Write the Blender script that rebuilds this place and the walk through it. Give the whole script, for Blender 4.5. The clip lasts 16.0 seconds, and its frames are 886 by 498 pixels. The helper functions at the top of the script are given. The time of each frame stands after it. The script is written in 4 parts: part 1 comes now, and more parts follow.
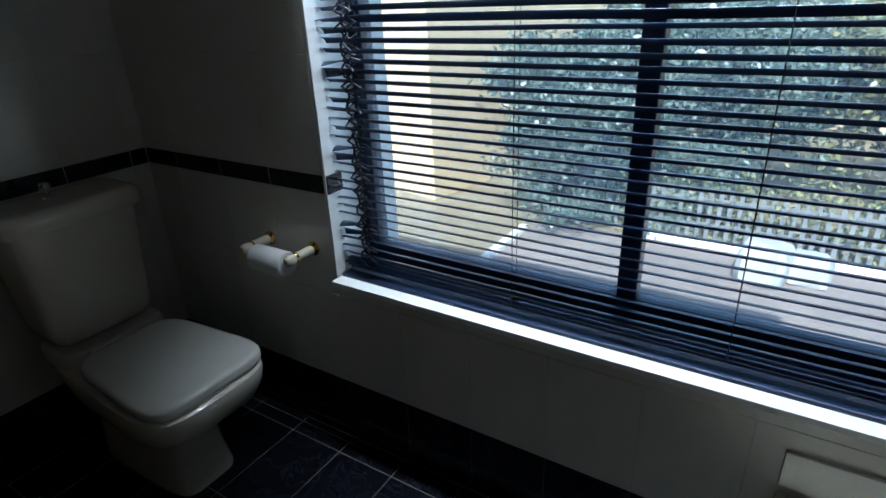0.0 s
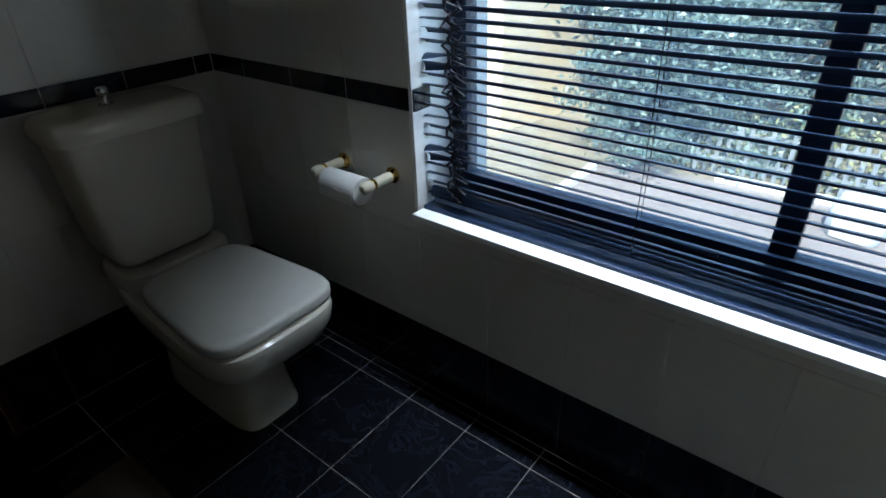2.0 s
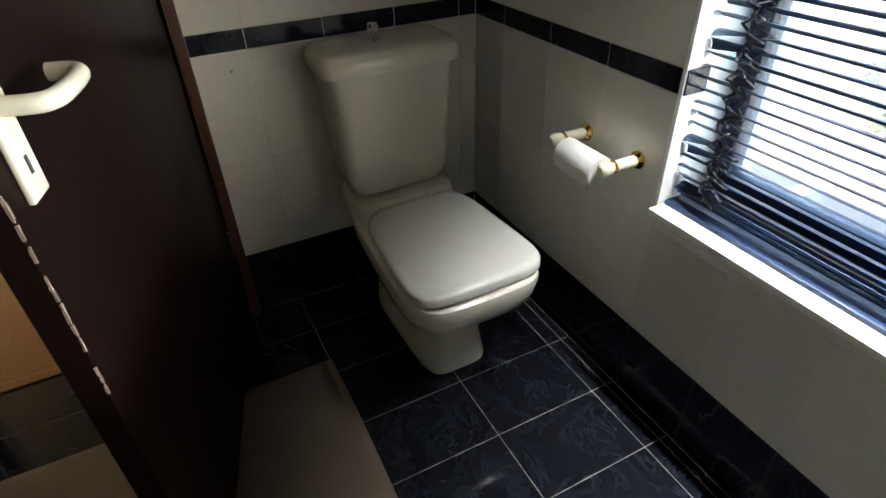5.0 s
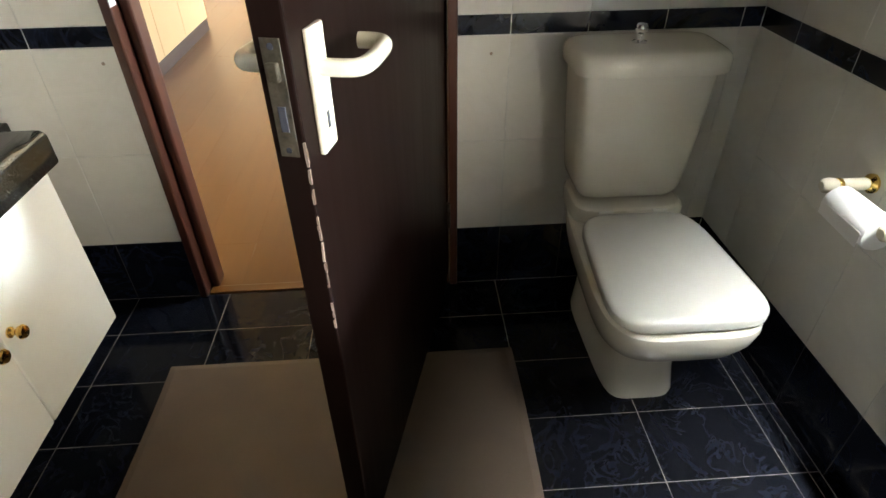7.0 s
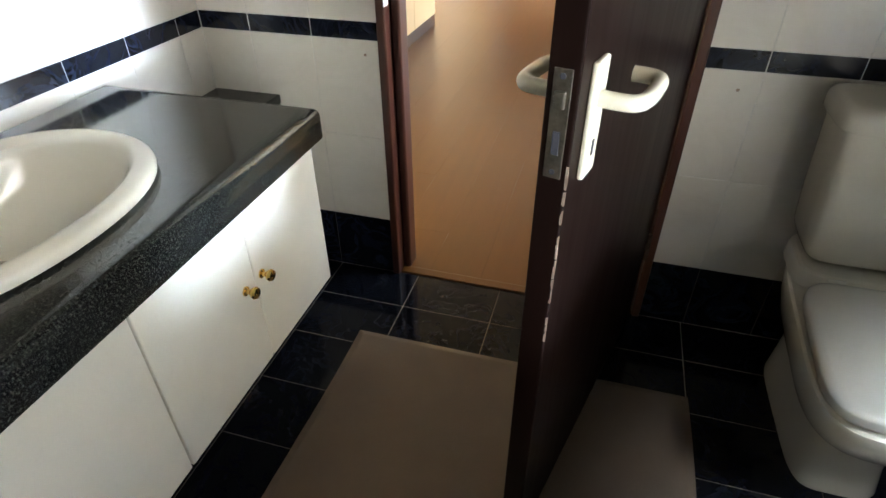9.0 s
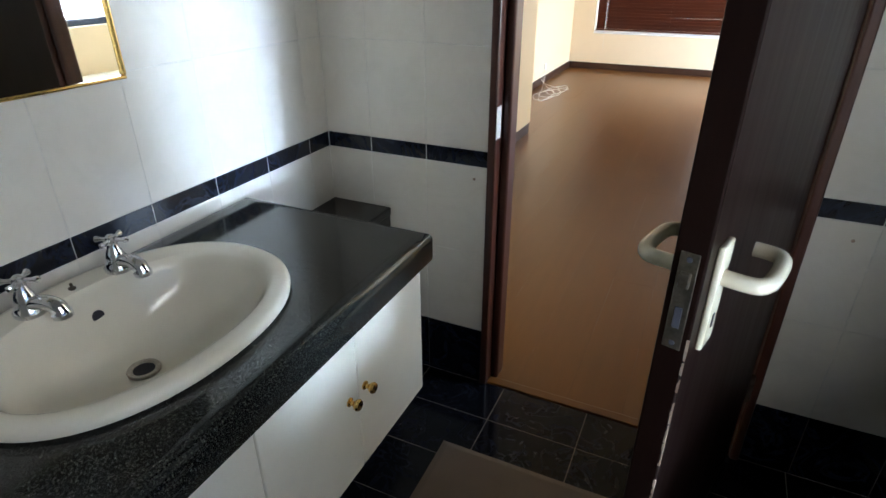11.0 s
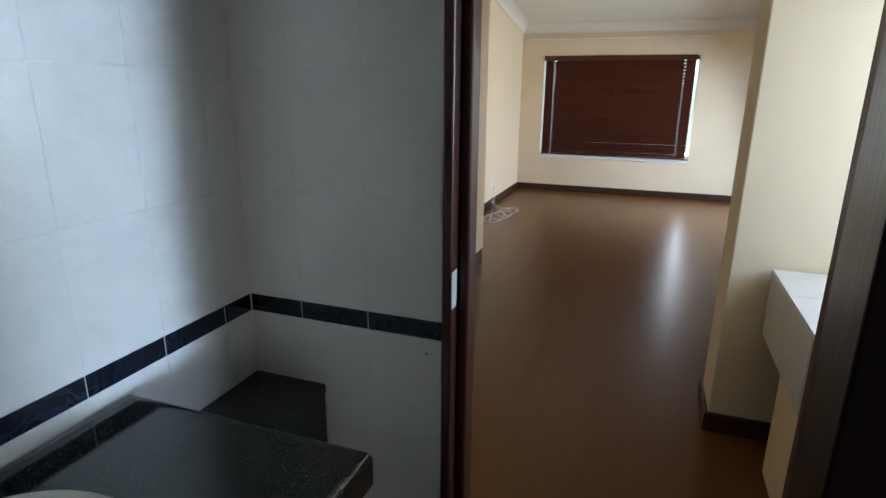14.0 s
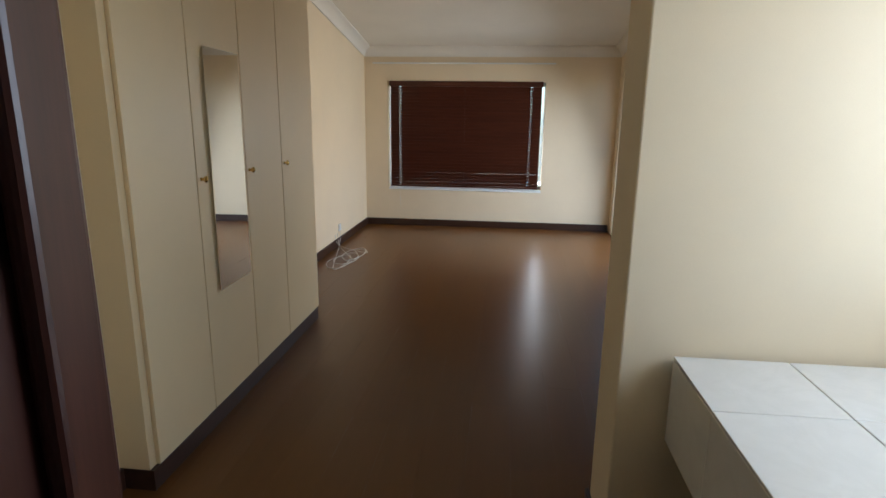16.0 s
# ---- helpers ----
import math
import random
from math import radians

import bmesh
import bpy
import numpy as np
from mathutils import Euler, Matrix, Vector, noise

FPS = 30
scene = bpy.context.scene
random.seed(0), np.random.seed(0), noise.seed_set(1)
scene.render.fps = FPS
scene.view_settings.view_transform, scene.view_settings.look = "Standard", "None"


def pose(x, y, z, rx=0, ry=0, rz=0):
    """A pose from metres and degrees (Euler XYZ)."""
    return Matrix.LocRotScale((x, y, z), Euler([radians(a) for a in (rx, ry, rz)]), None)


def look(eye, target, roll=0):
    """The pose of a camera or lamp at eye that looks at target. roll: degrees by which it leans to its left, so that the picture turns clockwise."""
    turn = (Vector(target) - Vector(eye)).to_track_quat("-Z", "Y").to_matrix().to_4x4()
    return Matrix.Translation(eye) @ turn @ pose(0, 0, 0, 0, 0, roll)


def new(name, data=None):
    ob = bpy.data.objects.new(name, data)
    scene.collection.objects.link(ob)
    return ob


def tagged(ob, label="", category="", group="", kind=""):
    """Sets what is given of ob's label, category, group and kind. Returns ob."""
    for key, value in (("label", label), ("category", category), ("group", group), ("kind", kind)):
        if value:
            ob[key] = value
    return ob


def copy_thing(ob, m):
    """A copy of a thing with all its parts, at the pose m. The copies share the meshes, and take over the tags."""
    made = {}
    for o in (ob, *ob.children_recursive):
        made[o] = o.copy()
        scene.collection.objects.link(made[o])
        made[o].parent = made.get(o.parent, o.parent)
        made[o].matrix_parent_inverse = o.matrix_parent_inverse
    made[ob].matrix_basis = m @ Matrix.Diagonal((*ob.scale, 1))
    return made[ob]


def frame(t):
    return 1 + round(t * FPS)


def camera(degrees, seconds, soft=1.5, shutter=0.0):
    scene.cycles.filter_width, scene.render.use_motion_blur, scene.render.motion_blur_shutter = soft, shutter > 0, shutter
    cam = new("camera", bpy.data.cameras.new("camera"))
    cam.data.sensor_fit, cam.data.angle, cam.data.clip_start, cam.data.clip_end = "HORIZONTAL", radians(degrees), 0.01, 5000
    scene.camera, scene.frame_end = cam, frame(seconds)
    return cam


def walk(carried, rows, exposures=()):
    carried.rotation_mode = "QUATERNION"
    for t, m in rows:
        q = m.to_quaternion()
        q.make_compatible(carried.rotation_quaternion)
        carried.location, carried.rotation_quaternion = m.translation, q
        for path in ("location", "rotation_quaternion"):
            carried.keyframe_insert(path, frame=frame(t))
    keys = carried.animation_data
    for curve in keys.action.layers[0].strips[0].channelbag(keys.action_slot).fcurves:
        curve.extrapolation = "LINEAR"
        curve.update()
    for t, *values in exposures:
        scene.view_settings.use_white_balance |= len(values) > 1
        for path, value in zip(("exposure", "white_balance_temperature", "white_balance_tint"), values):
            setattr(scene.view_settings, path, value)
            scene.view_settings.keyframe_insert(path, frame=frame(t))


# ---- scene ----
cam = camera(76.3, 16.0, soft=1.5)
PATH = [
    (0, (1.838, -1.040, 1.300), (0.845, 0.493, 0.489), -2.4),
    (0.5, (1.807, -1.035, 1.279), (0.766, 0.468, 0.469), -1.7),
    (1, (1.752, -0.987, 1.237), (0.672, 0.46, 0.378), -1.9),
    (1.5, (1.696, -0.955, 1.220), (0.614, 0.433, 0.268), -2.1),
    (2, (1.65, -0.932, 1.21), (0.55, 0.397, 0.199), -2.2),
    (2.5, (1.604, -0.894, 1.205), (0.441, 0.355, 0.163), -2.3),
    (3, (1.58, -0.887, 1.219), (0.355, 0.247, 0.13), -1.9),
    (3.5, (1.575, -0.868, 1.219), (0.261, 0.154, 0.106), -2.0),
    (6, (1.524, -0.921, 1.255), (-0.026, -0.471, 0.074), -1.6),
    (6.5, (1.517, -0.932, 1.254), (-0.076, -0.67, 0.074), -1.4),
    (7, (1.515, -0.948, 1.256), (-0.096, -0.857, 0.075), -0.9),
    (7.5, (1.527, -0.967, 1.256), (-0.091, -1.009, 0.08), -0.7),
    (8, (1.533, -0.996, 1.26), (-0.073, -1.192, 0.084), -0.5),
    (8.5, (1.535, -1.023, 1.27), (-0.048, -1.359, 0.096), -0.3),
    (9, (1.539, -1.051, 1.294), (-0.019, -1.507, 0.125), -0.3),
    (11.5, (1.565, -1.126, 1.423), (-0.063, -1.942, 0.597), 0.1),
    (12, (1.567, -1.14, 1.441), (-0.089, -1.993, 0.715), 0.4),
    (12.5, (1.556, -1.163, 1.455), (-0.117, -2.037, 0.795), 0.6),
    (13, (1.513, -1.208, 1.456), (-0.184, -2.08, 0.855), 0.8),
    (13.5, (1.416, -1.234, 1.449), (-0.33, -2.024, 0.877), 0.8),
    (14, (1.234, -1.242, 1.456), (-0.572, -1.9, 0.904), 0.5),
    (14.5, (1.055, -1.244, 1.461), (-0.796, -1.785, 0.931), 0.5),
    (15, (0.834, -1.267, 1.464), (-1.061, -1.669, 0.964), 0.4),
    (15.5, (0.628, -1.280, 1.448), (-1.294, -1.572, 0.972), 0.6),
    (16, (0.378, -1.254, 1.442), (-1.559, -1.459, 0.986), 0.8),
]
EXPOSURES = [(0.0, 1.25, 5800, 7), (1.5, 1.55, 5800, 7), (3.5, 2.3, 6000, 8), (6.0, 3.95, 7600, 10), (7.0, 4.2, 7150, 10), (9.0, 3.95, 6600, 10), (11.5, 2.9, 5850, 10), (13.0, 2.3, 5650, 8), (14.5, 1.85, 5500, 8), (15.5, 1.65, 6000, 10), (16.0, 1.6, 5850, 10)]
walk(cam, [(t, look(eye, target, roll)) for t, eye, target, roll in PATH], EXPOSURES)

# ---- world, sun and window light ----
world = bpy.data.worlds.new("sky")
scene.world = world
world.use_nodes = True
wn = world.node_tree
sky = wn.nodes.new("ShaderNodeTexSky")
sky.sky_type, sky.sun_disc = "NISHITA", False
SUN_UP, SUN_FROM = radians(43), Vector((0.18, -0.98, 0)).normalized()
sky.sun_elevation = SUN_UP
sky.sun_rotation = math.atan2(SUN_FROM.x, SUN_FROM.y)
wn.links.new(sky.outputs[0], wn.nodes["Background"].inputs[0])
wn.nodes["Background"].inputs[1].default_value = 0.15
sun = new("sun", bpy.data.lights.new("sun", "SUN"))
sun.data.energy, sun.data.angle, sun.data.color = 5.0, radians(0.5), (1.0, 0.93, 0.82)
sun.matrix_world = look(SUN_FROM * math.cos(SUN_UP) * 30 + Vector((0, 0, math.sin(SUN_UP) * 30)), (0, 0, 0))


def window_light(name, eye, target, wide, high, watts, color, spread=180):
    lamp = new(name, bpy.data.lights.new(name, "AREA"))
    lamp.data.shape, lamp.data.size, lamp.data.size_y = "RECTANGLE", wide, high
    lamp.data.energy, lamp.data.color, lamp.data.spread = watts, color, radians(spread)
    lamp.matrix_world = look(eye, target)
    return lamp


window_light("alcove_window_light", (-0.70, 0.24, 1.55), (-0.70, -2.6, 0.75), 0.85, 0.95, 5.6, (0.74, 0.86, 1.0))
window_light("glass_door_light", (-5.8, 0.20, 1.05), (-5.8, -1.0, 0.55), 1.8, 1.9, 11.5, (0.90, 0.95, 1.0), 140)
window_light("bathroom_window_light", (1.32, 0.006, 1.30), (0.775, -1.0, 1.28), 0.96, 1.30, 0.68, (0.68, 0.85, 1.0), 8)
window_light("side_window_light", (1.60, 0.006, 1.28), (0.60, -0.72, 1.18), 1.40, 1.26, 0.42, (1.0, 0.95, 0.86), 50)
window_light("upper_window_light", (1.57, 0.006, 1.80), (1.38, -1.0, 1.40), 1.40, 0.34, 0.32, (1.0, 0.97, 0.93), 62)
window_light("bedroom_window_light", (-7.13, -0.790, 1.20), (-6.0, -0.86, 1.05), 0.034, 1.25, 0.45, (1.0, 0.98, 0.95), 120)
# Added lamp with no source of its own; shines down to brighten the sill edging.
window_light("added_sill_light", (1.585, -0.004, 1.47), (1.585, -0.006, 0.60), 1.50, 0.030, 2.0, (0.86, 0.93, 1.0), 70)


# ---- materials ----
def material(name, rough=0.5, metal=0.0):
    m = bpy.data.materials.new(name)
    m.use_nodes = True
    n = m.node_tree
    b = n.nodes["Principled BSDF"]
    b.inputs["Roughness"].default_value, b.inputs["Metallic"].default_value = rough, metal
    return m, n, b


def node(n, kind, **values):
    q = n.nodes.new(kind)
    for k, v in values.items():
        q.inputs[k.replace("_", " ")].default_value = v
    return q


def coords(n, per_object=False):
    """Object coordinates, moved at random from piece to piece where asked."""
    c = n.nodes.new("ShaderNodeTexCoord")
    if not per_object:
        g = n.nodes.new("ShaderNodeNewGeometry")
        return g.outputs["Position"]
    info = n.nodes.new("ShaderNodeObjectInfo")
    scale = n.nodes.new("ShaderNodeMath")
    scale.operation = "MULTIPLY"
    scale.inputs[1].default_value = 37.0
    add = n.nodes.new("ShaderNodeVectorMath")
    n.links.new(info.outputs["Random"], scale.inputs[0])
    n.links.new(c.outputs["Object"], add.inputs[0])
    n.links.new(scale.outputs[0], add.inputs[1])
    return add.outputs[0]


def ramp(n, fac, stops):
    r = n.nodes.new("ShaderNodeValToRGB")
    while len(r.color_ramp.elements) < len(stops):
        r.color_ramp.elements.new(0.5)
    for e, (p, c) in zip(r.color_ramp.elements, stops):
        e.position, e.color = p, (*c, 1)
    n.links.new(fac, r.inputs[0])
    return r.outputs[0]


def noise_of(n, vec, scale, detail=4.0, rough=0.55, distortion=0.0):
    q = node(n, "ShaderNodeTexNoise", Scale=scale, Detail=detail, Roughness=rough, Distortion=distortion)
    n.links.new(vec, q.inputs["Vector"])
    return q.outputs["Fac"]


def mixed(n, a, b, fac, kind="MIX"):
    q = n.nodes.new("ShaderNodeMix")
    q.data_type, q.blend_type = "RGBA", kind
    for sock, v in ((q.inputs[6], a), (q.inputs[7], b), (q.inputs[0], fac)):
        if hasattr(v, "is_linked"):
            n.links.new(v, sock)
        else:
            sock.default_value = v if isinstance(v, float) else (*v, 1)
    return q.outputs[2]


def bump(n, b, height, strength=0.2, distance=0.01):
    q = node(n, "ShaderNodeBump", Strength=strength, Distance=distance)
    n.links.new(height, q.inputs["Height"])
    n.links.new(q.outputs[0], b.inputs["Normal"])


def rough_by(n, b, fac, low, high):
    q = n.nodes.new("ShaderNodeMapRange")
    q.inputs[3].default_value, q.inputs[4].default_value = low, high
    n.links.new(fac, q.inputs[0])
    n.links.new(q.outputs[0], b.inputs["Roughness"])


def plain(name, color, rough=0.5, metal=0.0, vary=0.12, scale=9.0, grain=220.0, relief=0.05, per_object=False, stretch=None):
    """A surface with soft stains, a fine grain and a slight relief."""
    m, n, b = material(name, rough, metal)
    v = coords(n, per_object)
    if stretch:
        mp = n.nodes.new("ShaderNodeMapping")
        mp.inputs["Scale"].default_value = stretch
        n.links.new(v, mp.inputs["Vector"])
        v = mp.outputs[0]
    big = noise_of(n, v, scale, 5.0)
    fine = noise_of(n, v, grain, 2.0)
    dark = tuple(c * (1 - vary) for c in color)
    light = tuple(min(1.0, c * (1 + vary * 0.6)) for c in color)
    c1 = ramp(n, big, [(0.3, dark), (0.7, light)])
    c2 = mixed(n, c1, ramp(n, fine, [(0.25, tuple(c * (1 - vary) for c in color)), (0.75, light)]), 0.35)
    n.links.new(c2, b.inputs["Base Color"])
    rough_by(n, b, big, max(0.02, rough * 0.8), min(1.0, rough * 1.25))
    if relief:
        bump(n, b, fine, relief, 0.004)
    return m


def veined(name, base, vein, cloud, rough, vein_scale=5.0, strength=0.6, width=0.03, gloss=0.5):
    """Glazed tile with clouds and thin marble veins, different on every tile."""
    m, n, b = material(name, rough)
    v = coords(n, True)
    clouds = noise_of(n, v, 7.0, 5.0, 0.6, 0.8)
    lines = noise_of(n, v, vein_scale, 5.0, 0.6, 1.4)
    col = ramp(n, clouds, [(0.30, base), (0.75, cloud)])
    mask = ramp(n, lines, [(0.5 - width, (0, 0, 0)), (0.5, (strength,) * 3), (0.5 + width, (0, 0, 0))])
    col = mixed(n, col, vein, mask)
    n.links.new(col, b.inputs["Base Color"])
    rough_by(n, b, clouds, rough * 0.7, rough * 1.5)
    b.inputs["Specular IOR Level"].default_value = gloss
    bump(n, b, noise_of(n, v, 30.0, 2.0), 0.03, 0.002)
    return m


def wood(name, dark, light, rough, along="x", per_object=False, scale=1.0, coat=0.0, gloss=0.5, relief=0.015, fine=160.0, worn=(0.8, 1.3)):
    m, n, b = material(name, rough)
    v = coords(n, per_object)
    mp = n.nodes.new("ShaderNodeMapping")
    mp.inputs["Scale"].default_value = tuple((0.06 if a == along else 1.0) * scale for a in "xyz")
    n.links.new(v, mp.inputs["Vector"])
    g1 = noise_of(n, mp.outputs[0], 28.0, 6.0, 0.6, 0.6)
    g2 = noise_of(n, mp.outputs[0], fine, 3.0)
    c = mixed(n, ramp(n, g1, [(0.28, dark), (0.72, light)]), ramp(n, g2, [(0.3, dark), (0.7, light)]), 0.3)
    if per_object:
        info = n.nodes.new("ShaderNodeObjectInfo")
        c = mixed(n, c, ramp(n, info.outputs["Random"], [(0.0, (0.86, 0.84, 0.82)), (1.0, (1.0, 1.0, 1.0))]), 0.6, "MULTIPLY")
    n.links.new(c, b.inputs["Base Color"])
    rough_by(n, b, g1, rough * worn[0], rough * worn[1])
    b.inputs["Coat Weight"].default_value = coat
    b.inputs["Specular IOR Level"].default_value = gloss
    b.inputs["Coat Roughness"].default_value = 0.12
    if relief:
        bump(n, b, g2, relief, 0.001)
    return m


M_TILE = veined("white_wall_tile", (0.69, 0.665, 0.605), (0.60, 0.58, 0.515), (0.74, 0.715, 0.655), 0.15, 4.0, 0.16, 0.06)
M_DARK = veined("navy_tile", (0.005, 0.006, 0.011), (0.04, 0.055, 0.10), (0.009, 0.012, 0.022), 0.10, 7.0, 0.24, 0.03, 0.36)
M_FLOORTILE = veined("navy_floor_tile", (0.0045, 0.005, 0.0075), (0.028, 0.037, 0.062), (0.0065, 0.0075, 0.0115), 0.09, 8.0, 0.18, 0.03, 0.26)
M_GROUT = plain("grout", (0.68, 0.67, 0.63), 0.9, vary=0.25, scale=20)
M_DARKGROUT = plain("floor_grout", (0.20, 0.17, 0.13), 0.9, vary=0.3, scale=20)
M_TILEGROUT = plain("dark_tile_grout", (0.045, 0.040, 0.036), 0.9, vary=0.3, scale=20)
M_CERAMIC = plain("glazed_ceramic", (0.74, 0.705, 0.61), 0.09, vary=0.03, relief=0.0)
M_SEAT = plain("seat_plastic", (0.74, 0.73, 0.67), 0.22, vary=0.04, relief=0.02)
M_IVORY = plain("ivory_plastic", (0.68, 0.63, 0.49), 0.25, vary=0.06)
M_BRASS = plain("brass", (0.80, 0.55, 0.18), 0.18, 1.0, vary=0.15)
M_CHROME = plain("chrome", (0.75, 0.76, 0.78), 0.10, 1.0, vary=0.08)
M_STEEL = plain("worn_steel", (0.15, 0.125, 0.10), 0.45, 1.0, vary=0.6, scale=60)
M_LOCK = plain("scuffed_lock_steel", (0.24, 0.21, 0.17), 0.38, 1.0, vary=0.45, scale=70)
M_DRAIN = plain("tarnished_drain", (0.46, 0.42, 0.36), 0.40, 1.0, vary=0.4, scale=60)
M_PAPER = plain("toilet_paper", (0.82, 0.81, 0.79), 0.95, vary=0.04, relief=0.25, grain=400)
M_CABINET = plain("cream_cabinet_paint", (0.80, 0.78, 0.69), 0.35, vary=0.05)
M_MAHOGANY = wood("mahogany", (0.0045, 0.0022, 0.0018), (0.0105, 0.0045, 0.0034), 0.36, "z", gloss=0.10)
M_FRAMEWOOD = wood("mahogany_frame", (0.045, 0.014, 0.009), (0.095, 0.030, 0.018), 0.34, "z", coat=0.1)
M_BAREWOOD = plain("chipped_wood", (0.34, 0.26, 0.20), 0.8, vary=0.3, scale=40)
M_PLANK = wood("laminate_plank", (0.126, 0.052, 0.0132), (0.146, 0.061, 0.0155), 0.28, "x", per_object=True, relief=0.0, fine=40.0, gloss=0.31, worn=(1.0, 1.1))
M_SKIRT = wood("dark_skirting", (0.030, 0.013, 0.008), (0.060, 0.027, 0.016), 0.35, "x")
M_WALL = plain("cream_wall_paint", (0.80, 0.665, 0.46), 0.75, vary=0.05, scale=2.5, grain=350, relief=0.12)
M_CEIL = plain("ceiling_paint", (0.80, 0.76, 0.67), 0.9, vary=0.04, scale=3, grain=300, relief=0.08)
M_WARD = plain("wardrobe_paint", (0.84, 0.655, 0.38), 0.42, vary=0.04, scale=4)
M_SLAT = plain("navy_aluminium_slat", (0.022, 0.045, 0.10), 0.30, 0.0, vary=0.2, scale=12)
M_CORD = plain("dark_cord", (0.03, 0.03, 0.04), 0.8)
M_WINFRAME = plain("dark_window_frame", (0.012, 0.026, 0.065), 0.35, vary=0.15)
M_SILL = plain("white_sill_paint", (0.80, 0.80, 0.78), 0.4, vary=0.08, scale=30)
M_TRIM = plain("white_enamel_trim", (0.82, 0.82, 0.80), 0.30, 0.0, vary=0.06, scale=30)
M_BLINDWOOD = wood("reddish_blind_slat", (0.050, 0.012, 0.006), (0.105, 0.029, 0.013), 0.32, "y", per_object=True)
M_MAT = plain("brown_bath_mat", (0.145, 0.105, 0.075), 0.95, vary=0.18, scale=6, grain=500, relief=0.5)
M_CABLE = plain("white_cable", (0.75, 0.74, 0.70), 0.5)
M_PLASTER = plain("cream_plaster", (0.62, 0.49, 0.30), 0.9, vary=0.12, scale=1.5, grain=60, relief=0.15)
M_ROOFTILE = plain("terracotta_roof", (0.30, 0.11, 0.06), 0.8, vary=0.3, scale=5)
M_PAVING = plain("driveway_paving", (0.25, 0.205, 0.185), 0.9, vary=0.2, scale=1.2, grain=30, relief=0.2)
M_GROUND = plain("dry_garden_ground", (0.27, 0.22, 0.14), 1.0, vary=0.4, scale=0.8, grain=12, relief=0.3)
M_BARK = plain("bark", (0.12, 0.085, 0.06), 0.95, vary=0.35, scale=8, grain=50, relief=0.5)
M_WHITEPAINT = plain("outdoor_white_paint", (0.78, 0.77, 0.74), 0.7, vary=0.1, scale=4)
M_FENCE = plain("weathered_fence_paint", (0.20, 0.21, 0.22), 0.85, vary=0.35, scale=6)
M_SACK = plain("white_sack", (0.42, 0.43, 0.44), 0.8, vary=0.1, scale=6)


def granite():
    m, n, b = material("dark_granite", 0.10)
    v = coords(n)
    s1 = noise_of(n, v, 300.0, 4.0, 0.75)
    s2 = noise_of(n, v, 800.0, 2.0, 0.6)
    c = ramp(n, s1, [(0.42, (0.006, 0.007, 0.008)), (0.55, (0.016, 0.018, 0.017)), (0.66, (0.080, 0.080, 0.064))])
    c = mixed(n, c, ramp(n, s2, [(0.60, (0, 0, 0)), (0.74, (0.10, 0.095, 0.075))]), 0.5, "ADD")
    n.links.new(c, b.inputs["Base Color"])
    rough_by(n, b, s1, 0.06, 0.16)
    return m


def mirror_material():
    m, n, b = material("mirror_glass", 0.02, 1.0)
    b.inputs["Base Color"].default_value = (0.86, 0.88, 0.87, 1)
    return m


def pane_material():
    m, n, b = material("window_glass", 0.02)
    b.inputs["Transmission Weight"].default_value, b.inputs["IOR"].default_value = 1.0, 1.45
    b.inputs["Base Color"].default_value = (0.80, 0.935, 1.0, 1)
    # Bluish translucent share puts the milky haze of the view into the pane.
    haze = node(n, "ShaderNodeBsdfTranslucent", Color=(0.62, 0.82, 1.0, 1))
    mix = n.nodes.new("ShaderNodeMixShader")
    haze_share = ramp(n, noise_of(n, coords(n), 6.0, 4.0), [(0.3, (0.07,) * 3), (0.7, (0.12,) * 3)])
    n.links.new(haze_share, mix.inputs[0])
    n.links.new(b.outputs[0], mix.inputs[1])
    n.links.new(haze.outputs[0], mix.inputs[2])
    n.links.new(mix.outputs[0], n.nodes["Material Output"].inputs["Surface"])
    return m


def leaf_material(name, dark, light):
    m, n, b = material(name, 0.34)
    g = n.nodes.new("ShaderNodeNewGeometry")
    c = ramp(n, g.outputs["Random Per Island"], [(0.0, dark), (0.75, light), (1.0, tuple(x * 1.5 for x in light))])
    n.links.new(c, b.inputs["Base Color"])
    b.inputs["Subsurface Weight"].default_value = 0.0
    return m


M_GRANITE, M_MIRROR, M_GLASS = granite(), mirror_material(), pane_material()
M_LEAF = leaf_material("green_leaves", (0.045, 0.085, 0.07), (0.15, 0.19, 0.16))
M_LEAF2 = leaf_material("olive_leaves", (0.05, 0.07, 0.035), (0.22, 0.21, 0.09))


# ---- mesh helpers ----
def mesh_of(bm, name, mat, smooth=True):
    bmesh.ops.recalc_face_normals(bm, faces=bm.faces)
    me = bpy.data.meshes.new(name)
    bm.to_mesh(me)
    bm.free()
    me.materials.append(mat)
    flags = np.zeros(len(me.polygons), dtype=bool)
    me.polygons.foreach_get("use_smooth", flags)
    if smooth and flags.any():
        me.set_sharp_from_angle(angle=radians(38))
        me.polygons.foreach_set("use_smooth", flags)
    return me


def part(name, bm, mat, parent=None, label="", at=None):
    ob = new(name, mesh_of(bm, name, mat))
    if at is not None:
        ob.matrix_basis = at
    if parent is not None:
        ob.parent = parent
    if label:
        tagged(ob, label)
    return ob


def thing(name, label, category, at=None, group="", kind=""):
    ob = new(name)
    ob.empty_display_size = 0.1
    if at is not None:
        ob.matrix_basis = at
    return tagged(ob, label, category, group, kind)


